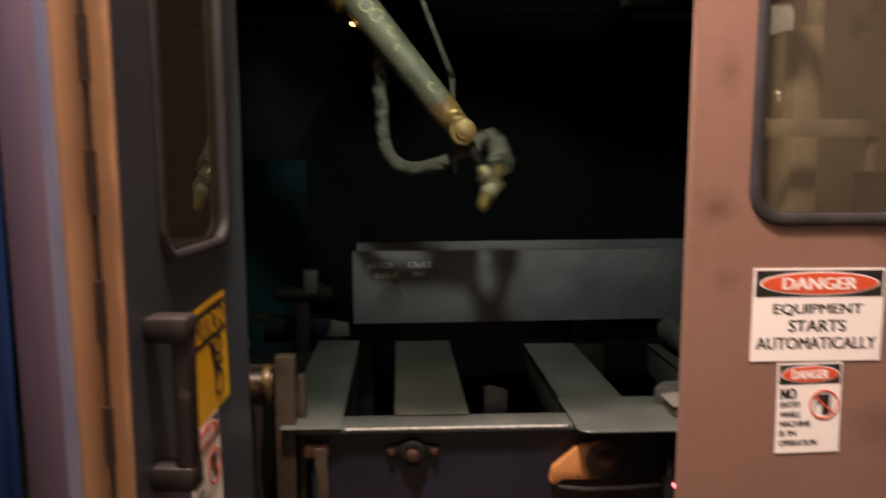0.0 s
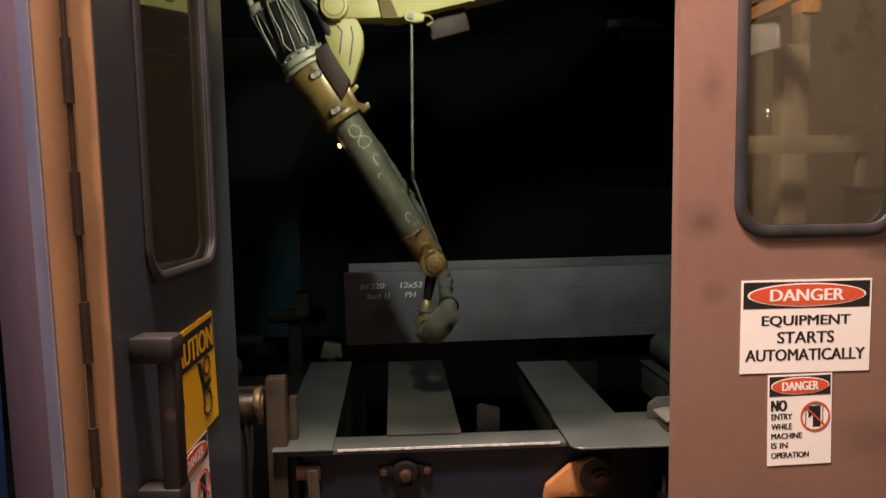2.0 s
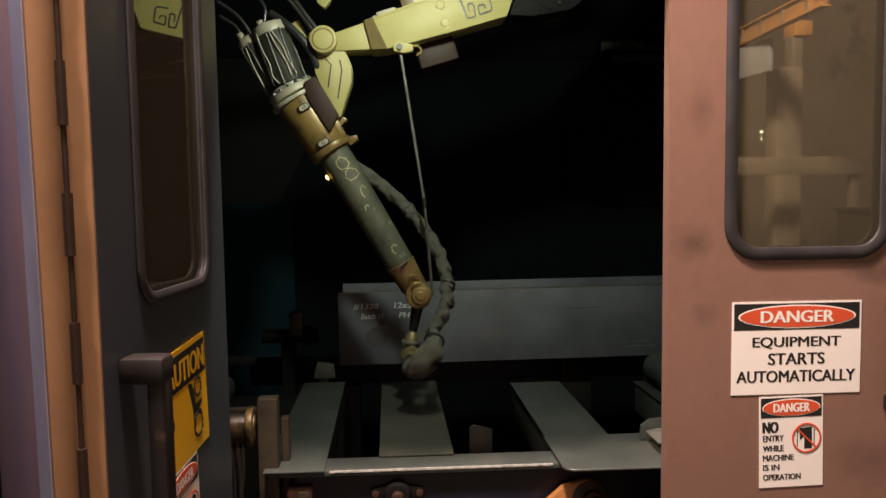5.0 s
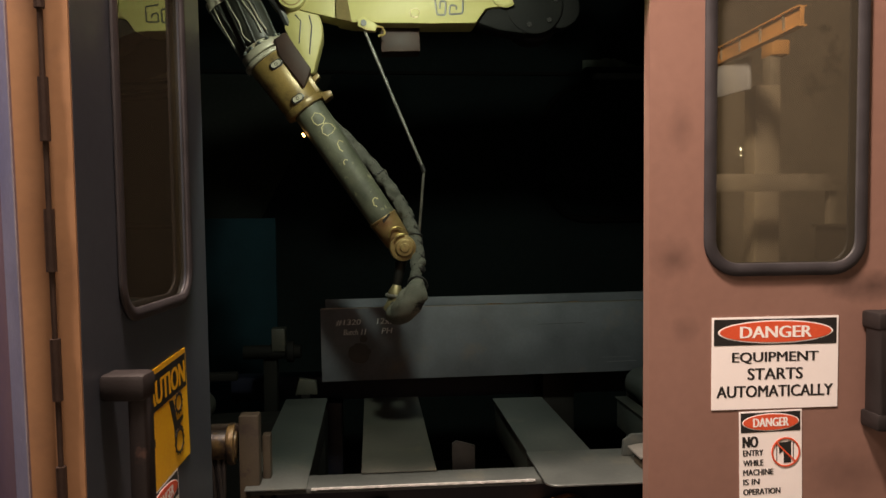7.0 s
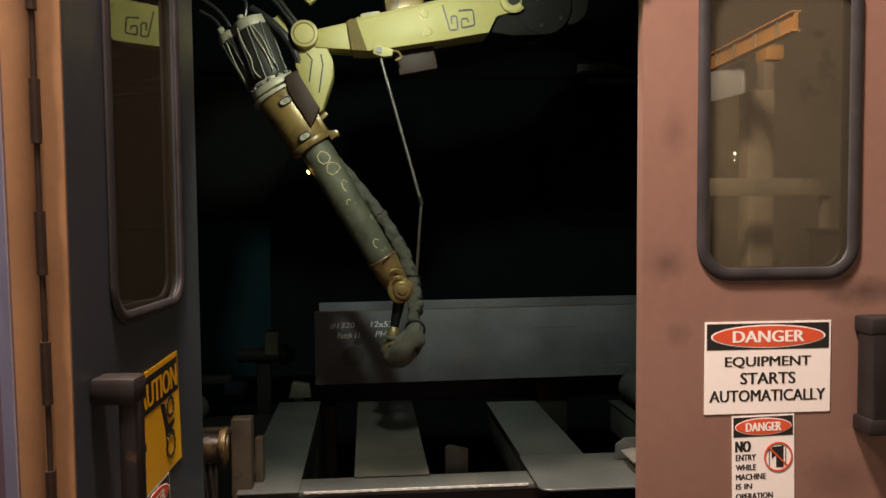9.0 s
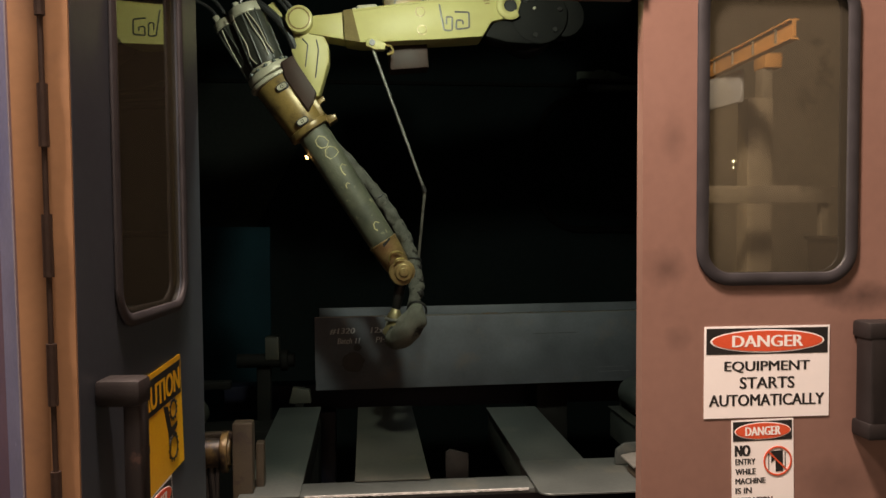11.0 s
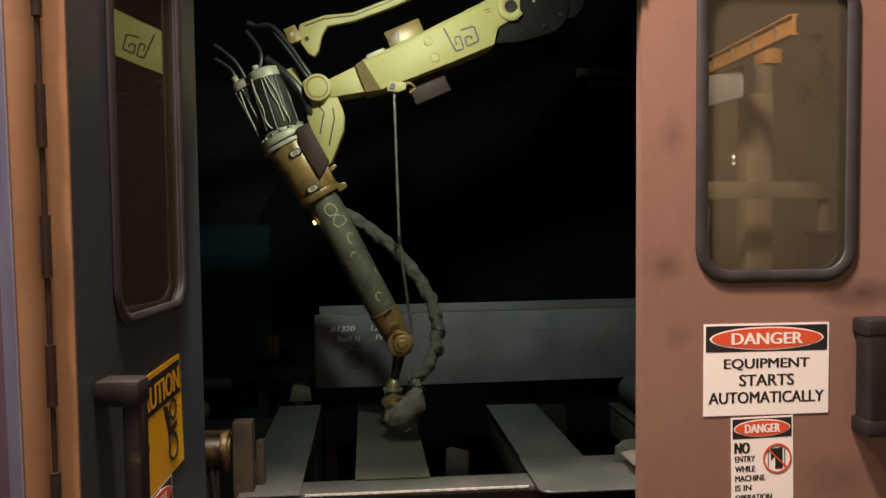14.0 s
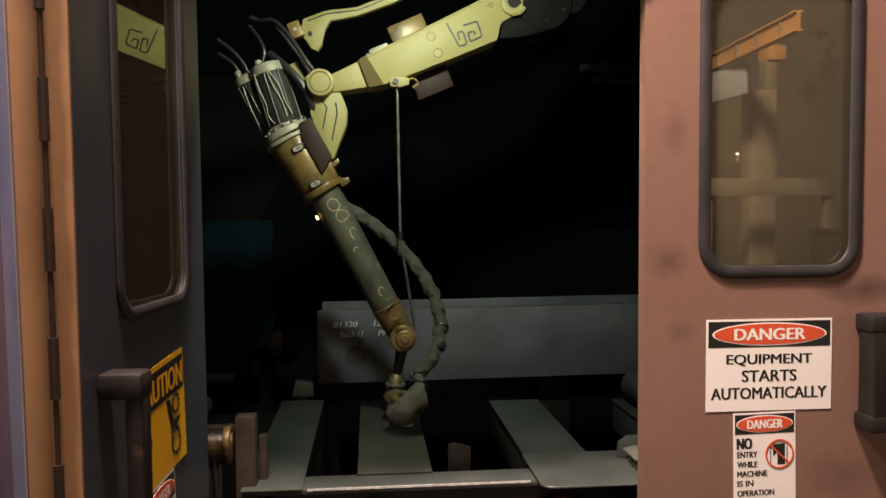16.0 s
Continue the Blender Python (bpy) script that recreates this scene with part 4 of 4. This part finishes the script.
def forearm():
    f = part("forearm", cyl(B(), (0, 0, 0.095), (0, 0, 0.490), 0.0415, 0.0470, 40), SLEEVE, robot, "grimy grey forearm tube")

    def skin(x, z):
        r = 0.0415 + 0.0055 * (z - 0.095) / 0.395
        return (x, -math.sqrt(max(r * r - x * x, 0.0)) - 0.0001, z)
    rnd = random.Random(3)
    for cx, cz, rx, rz, n, whole in ((0.006, 0.437, 0.018, 0.019, 7, True), (0.014, 0.398, 0.018, 0.017, 7, True), (0.020, 0.336, 0.010, 0.018, 5, False), (0.004, 0.290, 0.008, 0.012, 4, False), (0.012, 0.150, 0.010, 0.014, 5, False)):
        pts = []
        for q in range(n):
            a = 2 * math.pi * q / 7 + 0.5
            pts.append(skin(cx + rx * math.cos(a) * rnd.uniform(0.85, 1.15), cz + rz * math.sin(a) * rnd.uniform(0.85, 1.15)))
        part("marking", tube(B(), pts, 0.0019, 5, whole, 0.35), MARK, f, "worn yellow painted ring")
    b = B()
    cyl(b, (0, 0, 0.020), (0, 0, 0.102), 0.0375, 0.0435, 36, 0.003)
    cyl(b, (0, -0.042, 0), (0, 0.042, 0), 0.0385, 0.0385, 36, 0.006)
    w = part("wrist_housing", b, RUST, f, "heat-stained wrist housing")
    part("wrist_cap", cyl(B(), (0.004, -0.041, -0.002), (0.004, -0.050, -0.002), 0.028, 0.025, 32, 0.003), RUST, w)
    part("cap_boss", cyl(B(), (0.004, -0.049, -0.002), (0.004, -0.054, -0.002), 0.015, 0.013, 24, 0.002), RUST, w)
    part("seam_band", cyl(B(), (0, 0, 0.098), (0, 0, 0.106), 0.0450, 0.0450, 36, 0.002), RUST, w)
    part("notch", prism(B(), [(-0.006, 0.090), (0.022, 0.100), (0.024, 0.106), (-0.004, 0.100)], -0.0462, -0.038), INK, w)
    part("latch", tube(B(), glide([(-0.016, -0.045, 0.048), (0.002, -0.050, 0.064), (0.020, -0.049, 0.060), (0.030, -0.044, 0.046)]), 0.0032, 8), BRASS, w)
    part("latch", tube(B(), glide([(-0.008, -0.048, 0.032), (0.008, -0.052, 0.041), (0.026, -0.047, 0.032)]), 0.0026, 8), BRASS, w)
    b = B()
    cyl(b, (-0.002, 0, 0.480), (-0.003, 0, 0.500), 0.064, 0.066, 40, 0.003)
    prism(b, [(0.052, 0.470), (0.080, 0.472), (0.083, 0.488), (0.050, 0.500)], -0.030, 0.03, 0.003)
    prism(b, [(0.040, 0.528), (0.082, 0.538), (0.080, 0.550), (0.040, 0.545)], -0.020, 0.02, 0.002)
    part("collar", b, ARM_DIRTY, f, "soiled yellow collar")
    b = B()
    cyl(b, (-0.004, 0, 0.498), (-0.012, 0, 0.655), 0.061, 0.066, 40, 0.003)
    prism(b, [(0.02, 0.500), (0.058, 0.500), (0.060, 0.560), (0.02, 0.590)], -0.035, 0.04, 0.006)
    gb = part("gearbox", b, ARM_DIRTY, f, "brown-yellow gearbox casting")
    for z, x, y in ((0.622, -0.004, -0.066), (0.512, -0.008, -0.0635)):
        part("sight_plate", prism(B(), rounded(x - 0.019, x + 0.019, z - 0.0105, z + 0.0105, 0.009, 4), y - 0.004, y + 0.012, 0.002), INK, gb)
        part("sight_glass", prism(B(), rounded(x - 0.0145, x + 0.0145, z - 0.0070, z + 0.0070, 0.0065, 4), y - 0.0065, y - 0.004), PALE, gb)
        part("sight_mark", tube(B(), [(x + 0.004 * math.cos(q * math.pi / 5), y - 0.0068, z + 0.004 * math.sin(q * math.pi / 5)) for q in range(10)], 0.0011, 5, True, 0.4), INK, gb)
    part("side_cover", prism(B(), [(0.016, 0.640), (0.030, 0.682), (0.068, 0.682), (0.069, 0.560), (0.022, 0.526)], -0.068, 0.03, 0.004), BROWN, f, "dark brown side cover")
    b = B()
    cyl(b, (-0.014, 0, 0.655), (-0.014, 0, 0.668), 0.074, 0.074, 44, 0.004)
    cyl(b, (-0.012, 0, 0.672), (-0.012, 0, 0.694), 0.070, 0.068, 44, 0.004)
    cyl(b, (-0.010, 0, 0.694), (-0.010, 0, 0.708), 0.060, 0.058, 44, 0.004)
    fl = part("flange", b, PALE, f, "pale grey motor flange")
    for q in range(7):
        a = -2.8 + q * 0.42
        part("bolt", cyl(B(), (-0.012 + 0.064 * math.cos(a), 0.064 * math.sin(a), 0.693), (-0.012 + 0.064 * math.cos(a), 0.064 * math.sin(a), 0.700), 0.006, seg=6), SLAT, fl)
    for p0, p1, r, top in (((-0.004, -0.015, 0.705), (0.022, -0.015, 0.848), 0.048, 0.028), ((-0.046, 0.015, 0.700), (-0.044, 0.015, 0.858), 0.033, 0.024)):
        p0, p1 = Vector(p0), Vector(p1)
        d = (p1 - p0).normalized()
        mo = part("motor", cyl(B(), p0, p1, r, seg=32, bevel=0.003), MOTOR, f, "dark servo motor")
        part("motor_cap", cyl(B(), p1, p1 + d * top, r + 0.003, r, 32, 0.004), PALE, mo)
        part("cap_plate", cyl(B(), p1 + d * top, p1 + d * (top + 0.005), r * 0.7, r * 0.66, 24, 0.001), MOTOR, mo)
        part("plug", cyl(B(), p1 + d * top + Vector((-0.4 * r, -0.3 * r, 0)), p1 + d * (top + 0.020) + Vector((-0.4 * r, -0.3 * r, 0)), 0.010, seg=14, bevel=0.002), PALE, mo)
        for q in range(4):
            a = 3.6 + q * 0.85
            o = Vector((math.cos(a) * r, math.sin(a) * r, 0))
            part("tie_rod", cyl(B(), p0 + o, p1 + o, 0.0036, seg=8), MOTOR, mo)
    # loose wires in front of the motors
    for pts, r in (([(0.020, -0.066, 0.850), (0.017, -0.068, 0.800), (0.019, -0.067, 0.760), (0.012, -0.066, 0.715)], 0.0022), ([(0.026, -0.065, 0.850), (0.031, -0.066, 0.800), (0.027, -0.066, 0.750), (0.028, -0.064, 0.715)], 0.0022), ([(-0.014, -0.058, 0.860), (-0.022, -0.062, 0.810), (-0.024, -0.062, 0.770), (-0.034, -0.059, 0.740), (-0.028, -0.060, 0.712)], 0.0020), ([(-0.060, -0.022, 0.852), (-0.068, -0.024, 0.800), (-0.072, -0.024, 0.735)], 0.0018)):
        part("wire", tube(B(), glide(pts), r, 6), PALE, f, "thin pale wire")
    b = B()
    prism(b, [(0.072, 0.700), (0.098, 0.735), (0.098, 0.785), (0.115, 0.797), (0.155, 0.796), (0.175, 0.768), (0.178, 0.720), (0.171, 0.658), (0.148, 0.620), (0.072, 0.553), (0.058, 0.553), (0.056, 0.60)], -0.040, 0.040, 0.006)
    el = part("elbow_casting", b, ARM, f, "pale yellow elbow casting")
    for pts, r in (([(0.118, 0.712), (0.122, 0.690), (0.082, 0.640)], 0.0022), ([(0.150, 0.690), (0.140, 0.662), (0.090, 0.600)], 0.0022)):
        part("elbow_groove", tube(B(), [(x, -0.0405, z) for x, z in pts], r, 6, False, 0.5), INK, el)
    part("rear_block", box(B(), 0.082, 0.108, -0.01, 0.04, 0.765, 0.850, 0.004), ARM, el)
    hub = part("elbow_pivot", cyl(B(), (ASIDE, -0.075, ALONG), (ASIDE, 0.075, ALONG), 0.038, 0.038, 40, 0.004), ARM, f, "round elbow pivot")
    ring = [(ASIDE + 0.0285 * math.cos(a * math.pi / 20), -0.0755, ALONG + 0.0285 * math.sin(a * math.pi / 20)) for a in range(40)]
    part("pivot_groove", tube(B(), ring, 0.0022, 6, True, 0.5), ARM_DIRTY, hub)
    for pts, r in (([(-0.030, 0.0, 0.885), (-0.030, 0.0, 0.915), (-0.038, 0.0, 0.955), (-0.062, 0.0, 1.005)], 0.0055), ([(-0.055, 0.02, 0.885), (-0.056, 0.02, 0.93), (-0.080, 0.02, 0.975)], 0.005), ([(0.010, -0.01, 0.878), (0.040, -0.01, 0.915), (0.044, 0.0, 0.955), (0.036, 0.0, 1.00)], 0.0055), ([(0.138, -0.05, 0.785), (0.130, -0.05, 0.845), (0.124, -0.04, 0.905), (0.106, -0.03, 0.972), (0.070, -0.01, 0.995)], 0.0065), ([(0.128, 0.0, 0.79), (0.122, 0.0, 0.86), (0.100, 0.0, 0.955), (0.050, 0.0, 1.02)], 0.006), ([(0.085, -0.03, 0.70), (0.092, -0.045, 0.76), (0.078, -0.04, 0.83), (0.05, -0.02, 0.90)], 0.011)):
        part("motor_cable", tube(B(), glide(pts), r, 8), CABLE, f)
    part("indicator", ball(B(), (-0.053, -0.01, 0.427), 0.0050, 0.75, 0.75, 1.4), LED, f, "glowing amber indicator")
    return f


def torch():
    b = B()
    cyl(b, (0, 0, -0.030), (-0.012, 0, -0.112), 0.018, 0.0125, 20, 0.003)
    w = part("wrist_link", b, DARK, robot, "oily dark wrist link")
    part("tool_post", cyl(B(), (-0.012, 0, -0.108), (-0.015, 0, -0.138), 0.011, 0.024, 24, 0.003), NOZZLE, w, "sooty brass flare")
    part("post_ring", cyl(B(), (-0.015, 0, -0.137), (-0.015, 0, -0.146), 0.0295, 0.0295, 28, 0.002), BEAM_EDGE, w)
    b = B()
    cyl(b, (0, 0, 0.028), (0, 0, -0.024), 0.0280, 0.0265, 28, 0.004)
    t = part("torch", b, NOZZLE, robot, "sooty torch clamp block")
    b = B()
    cyl(b, (0.02, 0, 0), (-0.070, 0, 0), 0.0185, 0.0190, 24, 0.003)
    cyl(b, (-0.044, 0, 0), (-0.060, 0, 0), 0.0215, 0.0215, 24, 0.002)
    part("barrel", b, PALE, t, "grey torch barrel")
    b = B()
    cyl(b, (-0.070, 0, 0), (-0.112, 0, 0), 0.0170, 0.0165, 24, 0.002)
    cyl(b, (-0.112, 0, 0), (-0.140, 0, 0), 0.0155, 0.011, 24, 0.002)
    part("nozzle", b, BRASS, t, "worn brass nozzle")
    part("rear_handle", cyl(B(), (0.02, 0, 0), (0.120, 0, 0), 0.0150, 0.018, 20, 0.003), BRASS, t)
    # crumpled cloth cover that turns back over the rear hose
    path = glide([(0.098, 0, 0.000), (0.128, 0, 0.006), (0.156, 0, 0.026), (0.166, 0, 0.058), (0.152, 0, 0.088), (0.122, 0, 0.103), (0.080, 0, 0.104), (0.040, 0, 0.096)], 7)
    n = len(path) - 1
    b = tube(B(), path, [0.033 if q / n < 0.52 else max(0.015, 0.033 - 0.085 * (q / n - 0.52)) for q in range(n + 1)], 30)
    for v in b.verts:
        c = v.co
        fold = abs(noise.noise(Vector((c.x * 26, c.y * 26 + 4.0, c.z * 26)))) - 0.25
        fine = noise.noise(c * 95)
        v.co += 0.020 * fold * (c - Vector((c.x, 0, c.z)) + Vector((0.0, 0.0, 0.02 * fold))).normalized() + 0.0016 * fine * Vector((1, 1, 1))
    part("cloth_cover", b, CLOTH, t, "crumpled scorched cloth cover")
    part("cloth_tie", tube(B(), [(0.126 + 0.0265 * math.cos(q * math.pi / 9) * 0.45, 0.0265 * math.sin(q * math.pi / 9), 0.101 + 0.0265 * math.cos(q * math.pi / 9) * 0.90) for q in range(18)], 0.0035, 6, True), CABLE, t, "dark tie round the cloth")
    return w, t


arm_u, arm_f = upper_arm(), forearm()
arm_w, arm_t = torch()


def hose_piece(seed):
    b = B()
    n, half = 18, 0.044
    tube(b, [(0.0, 0.0, -half + 2 * half * q / n) for q in range(n + 1)], 0.0200, 20)
    o = Vector((seed * 7.3, seed * 3.1, seed * 5.7))
    for v in b.verts:
        p = v.co.copy()
        fold = abs(noise.noise(Vector((p.x * 38, p.y * 38, p.z * 30)) + o))
        k = 0.92 + 0.50 * (fold - 0.22) + 0.10 * noise.noise(p * 120 + o)
        e = math.sqrt(max(0.45, 1 - (abs(p.z) / (half * 1.04)) ** 8))
        bow = 0.004 * math.sin((p.z / half + 0.3 * seed) * 2.2)
        v.co.x, v.co.y = p.x * k * e + bow, p.y * k * e
    return mesh_of("hose_piece", b, WRAP, 60)


HOSE = [hose_piece(q) for q in range(4)]
TIE = mesh_of("hose_tie", tube(B(), [(0.0205 * math.cos(q * math.pi / 9), 0.0205 * math.sin(q * math.pi / 9), 0.004 * math.cos(q * math.pi / 9)) for q in range(18)], 0.0034, 6, True), CABLE)
hoses = []
for q in range(12):
    o = new("hose_piece", HOSE[q % 4])
    o.parent = robot
    if q in (3, 9):
        tie = new("hose_tie", TIE)
        tie.parent = o
        tie.location = (0, 0, 0.008 * (q - 5))
    hoses.append(o)
cable_a = part("air_line", cyl(B(), (0, 0, 0), (0, 0, -0.435), 0.0042, seg=12), LINE, robot, "thin dark grey air line")
part("ferrule", cyl(B(), (0, 0, -0.415), (0, 0, -0.437), 0.0065, seg=12), DARK, cable_a)
cable_b = part("air_line", cyl(B(), (0, 0, 0.004), (0, 0, -0.285), 0.0042, seg=12), LINE, robot, "thin dark grey air line")


# ---- movement ----
REACH = [(0, 0.1412, 1.5353, -39.2), (0.1, 0.151, 1.546, -41.4), (0.2, 0.1591, 1.5532, -42.6), (0.3, 0.1624, 1.5582, -42.7), (0.5, 0.1577, 1.5587, -42.4), (0.8, 0.1456, 1.5378, -41.55), (1.0, 0.1509, 1.5532, -41.64), (1.2, 0.157, 1.5484, -41.27), (1.5, 0.1652, 1.5161, -40.2), (1.8, 0.1104, 1.3138, -34.5), (2.0, 0.0835, 1.2129, -30.37), (2.3, 0.0793, 1.1504, -28.7), (2.6, 0.0751, 1.0889, -27.08), (3.0, 0.0625, 1.0830, -26.4), (4.0, 0.0615, 1.0880, -26.85), (4.2, 0.0615, 1.0890, -27.0), (5.3, 0.0605, 1.2362, -31.18), (6.3, 0.063, 1.3645, -33.2), (7.0, 0.0667, 1.364, -33.57), (7.5, 0.0672, 1.3548, -33.78), (8.0, 0.0672, 1.3520, -33.7), (8.5, 0.0707, 1.3435, -32.6), (8.8, 0.0784, 1.2959, -31.5), (9.0, 0.0765, 1.2510, -30.4), (10.2, 0.077, 1.2897, -31.5), (11.3, 0.0806, 1.3216, -32.2), (11.5, 0.0795, 1.3043, -31.88), (11.7, 0.0775, 1.247, -31.0), (11.9, 0.0724, 1.1677, -29.27), (12.2, 0.0714, 1.1051, -27.6), (12.5, 0.0734, 1.1040, -27.6), (16, 0.0747, 1.1051, -27.65)]
SWING = [(0, -36), (0.1, -10), (0.2, 0), (0.4, 2), (1.0, 3), (16, 3)]
TOOL = [(0, 58, 10, 0), (0.1, 84, 0, 0), (0.3, 84, 0, 0), (0.4, 56, 0, 0), (0.5, 24, 0, 0), (0.6, 8, 0, 0), (0.8, 0, 0, 0), (0.9, -10, 0, 0), (1.0, -50, -2, -14), (1.1, -74, -3, -24), (1.2, -86, -4, -30), (1.5, -88, -4, -31), (2.3, -88, -8, -32), (2.6, -88, -12, -33), (4.2, -88, -12, -33), (5.3, -88, -8, -32), (6.3, -88, -4, -31), (9.0, -88, -4, -31), (11.3, -88, -4, -31), (11.9, -88, -9, -32), (12.5, -88, -12, -33), (16, -88, -12, -33)]
JOINT = [(0, 0.117, 1.696, 0.06), (0.3, 0.02, 1.66, 0.06), (0.8, -0.055, 1.655, 0.06), (1.2, -0.03, 1.64, 0.06), (1.5, 0.0, 1.62, 0.05), (2.0, 0.028, 1.445, -0.06), (2.3, 0.06, 1.40, -0.06), (2.6, 0.109, 1.352, -0.06), (3.0, 0.066, 1.356, -0.06), (3.5, 0.098, 1.378, -0.06), (4.2, 0.1, 1.384, -0.06), (6.3, 0.035, 1.57, -0.06), (7.0, 0.13, 1.58, -0.06), (7.5, 0.172, 1.584, -0.06), (8.5, 0.152, 1.578, -0.06), (8.8, 0.172, 1.540, -0.06), (9.0, 0.140, 1.490, -0.06), (11.3, 0.150, 1.542, -0.06), (11.7, 0.122, 1.478, -0.06), (11.9, 0.099, 1.433, -0.06), (12.2, 0.075, 1.374, -0.06), (16, 0.068, 1.386, -0.06)]
SWAY = [(0, -0.22, 0.02, -0.30, -0.22), (0.3, -0.33, 0.05, -0.30, -0.25), (0.5, -0.26, 0.02, -0.22, -0.12), (0.6, -0.20, 0.06, -0.20, -0.09), (0.8, -0.15, 0.10, -0.14, -0.08), (1.0, -0.14, 0.10, -0.13, -0.06), (1.5, -0.10, 0.10, -0.08, 0.0), (1.8, -0.05, 0.14, 0.0, 0.02), (2.0, -0.04, 0.16, 0.03, 0.03), (2.3, -0.01, 0.29, 0.18, 0.08), (3.5, -0.01, 0.31, 0.225, 0.05), (4.2, -0.01, 0.31, 0.225, 0.05), (6.3, -0.03, 0.20, 0.07, 0.06), (9.0, -0.03, 0.20, 0.07, 0.06), (11.3, -0.03, 0.20, 0.07, 0.06), (11.9, -0.01, 0.28, 0.17, 0.06), (12.2, -0.01, 0.31, 0.235, 0.05), (16, -0.01, 0.31, 0.235, 0.05)]


def at(rows, t):
    for a, b in zip(rows, rows[1:]):
        if t <= b[0]:
            u = (t - a[0]) / (b[0] - a[0])
            return [p + (q - p) * u for p, q in zip(a[1:], b[1:])]
    return list(rows[-1][1:])


def aim(a, b):
    """A pose at a whose -z points to b."""
    d = Vector(b) - Vector(a)
    return Matrix.Translation(Vector(a) - Vector((SX, SY, SZ))) @ (-d).to_track_quat("Z", "Y").to_matrix().to_4x4()


def motions():
    times = sorted({r[0] for rows in (REACH, SWING, TOOL, JOINT, SWAY) for r in rows})
    up, fo, wr, to, ca, cb = [], [], [], [], [], []
    hs = [[] for _ in hoses]
    base = Vector((SX, SY, SZ))
    for t in times:
        x, z, lean = at(REACH, t)
        f = pose(x - SX, 0, z - SZ, 0, lean, 0)
        elbow = f @ Vector((ASIDE, 0, ALONG))
        rise = math.degrees(math.atan2(elbow.z, -elbow.x))
        u = Matrix.Translation(elbow) @ pose(0, 0, 0, 0, rise, 0) @ pose(UPPER, 0, 0)
        up.append((t, u))
        fo.append((t, f))
        w = pose(x - SX, 0, z - SZ, 0, at(SWING, t)[0], 0)
        wr.append((t, w))
        yaw, tilt, roll = at(TOOL, t)
        m = w @ pose(-0.0155, 0, -0.174) @ pose(0, 0, 0, 0, 0, yaw) @ pose(0, 0, 0, 0, -tilt, 0) @ pose(0, 0, 0, roll, 0, 0)
        to.append((t, m))
        top = u @ Vector((-0.437, -0.045, -0.090)) + base
        jx, jz, jy = at(JOINT, t)
        a = aim(top, (jx, SY + jy, jz))
        end = a @ Vector((0, 0, -0.433)) + base
        ca.append((t, a))
        low = (jy + 0.06) / 0.12
        cb.append((t, aim(end, (x + 0.045 - 0.06 * low, SY + 0.025 + (jy - 0.025) * low, z - 0.03 - 0.07 * low))))
        s = at(SWAY, t)
        p0 = base + f @ Vector((0.03, 0.040, 0.42))
        p1 = Vector((x + s[0], SY + 0.05 + 0.07 * low, z + s[1]))
        p2 = Vector((x + s[2], SY + 0.03 + 0.07 * low, z + s[3]))
        p3 = base + m @ Vector((0.060, 0, 0.106))
        n = len(hoses)
        for k in range(n):
            v = (k + 0.5) / n
            p = (1 - v) ** 3 * p0 + 3 * v * (1 - v) ** 2 * p1 + 3 * v * v * (1 - v) * p2 + v ** 3 * p3
            d = (p1 - p0) * (1 - v) ** 2 + (p2 - p1) * 2 * v * (1 - v) + (p3 - p2) * v * v
            hs[k].append((t, aim(p, p + d)))
    for ob, rows in ((arm_u, up), (arm_f, fo), (arm_w, wr), (arm_t, to), (cable_a, ca), (cable_b, cb), *zip(hoses, hs)):
        walk(ob, rows)


motions()
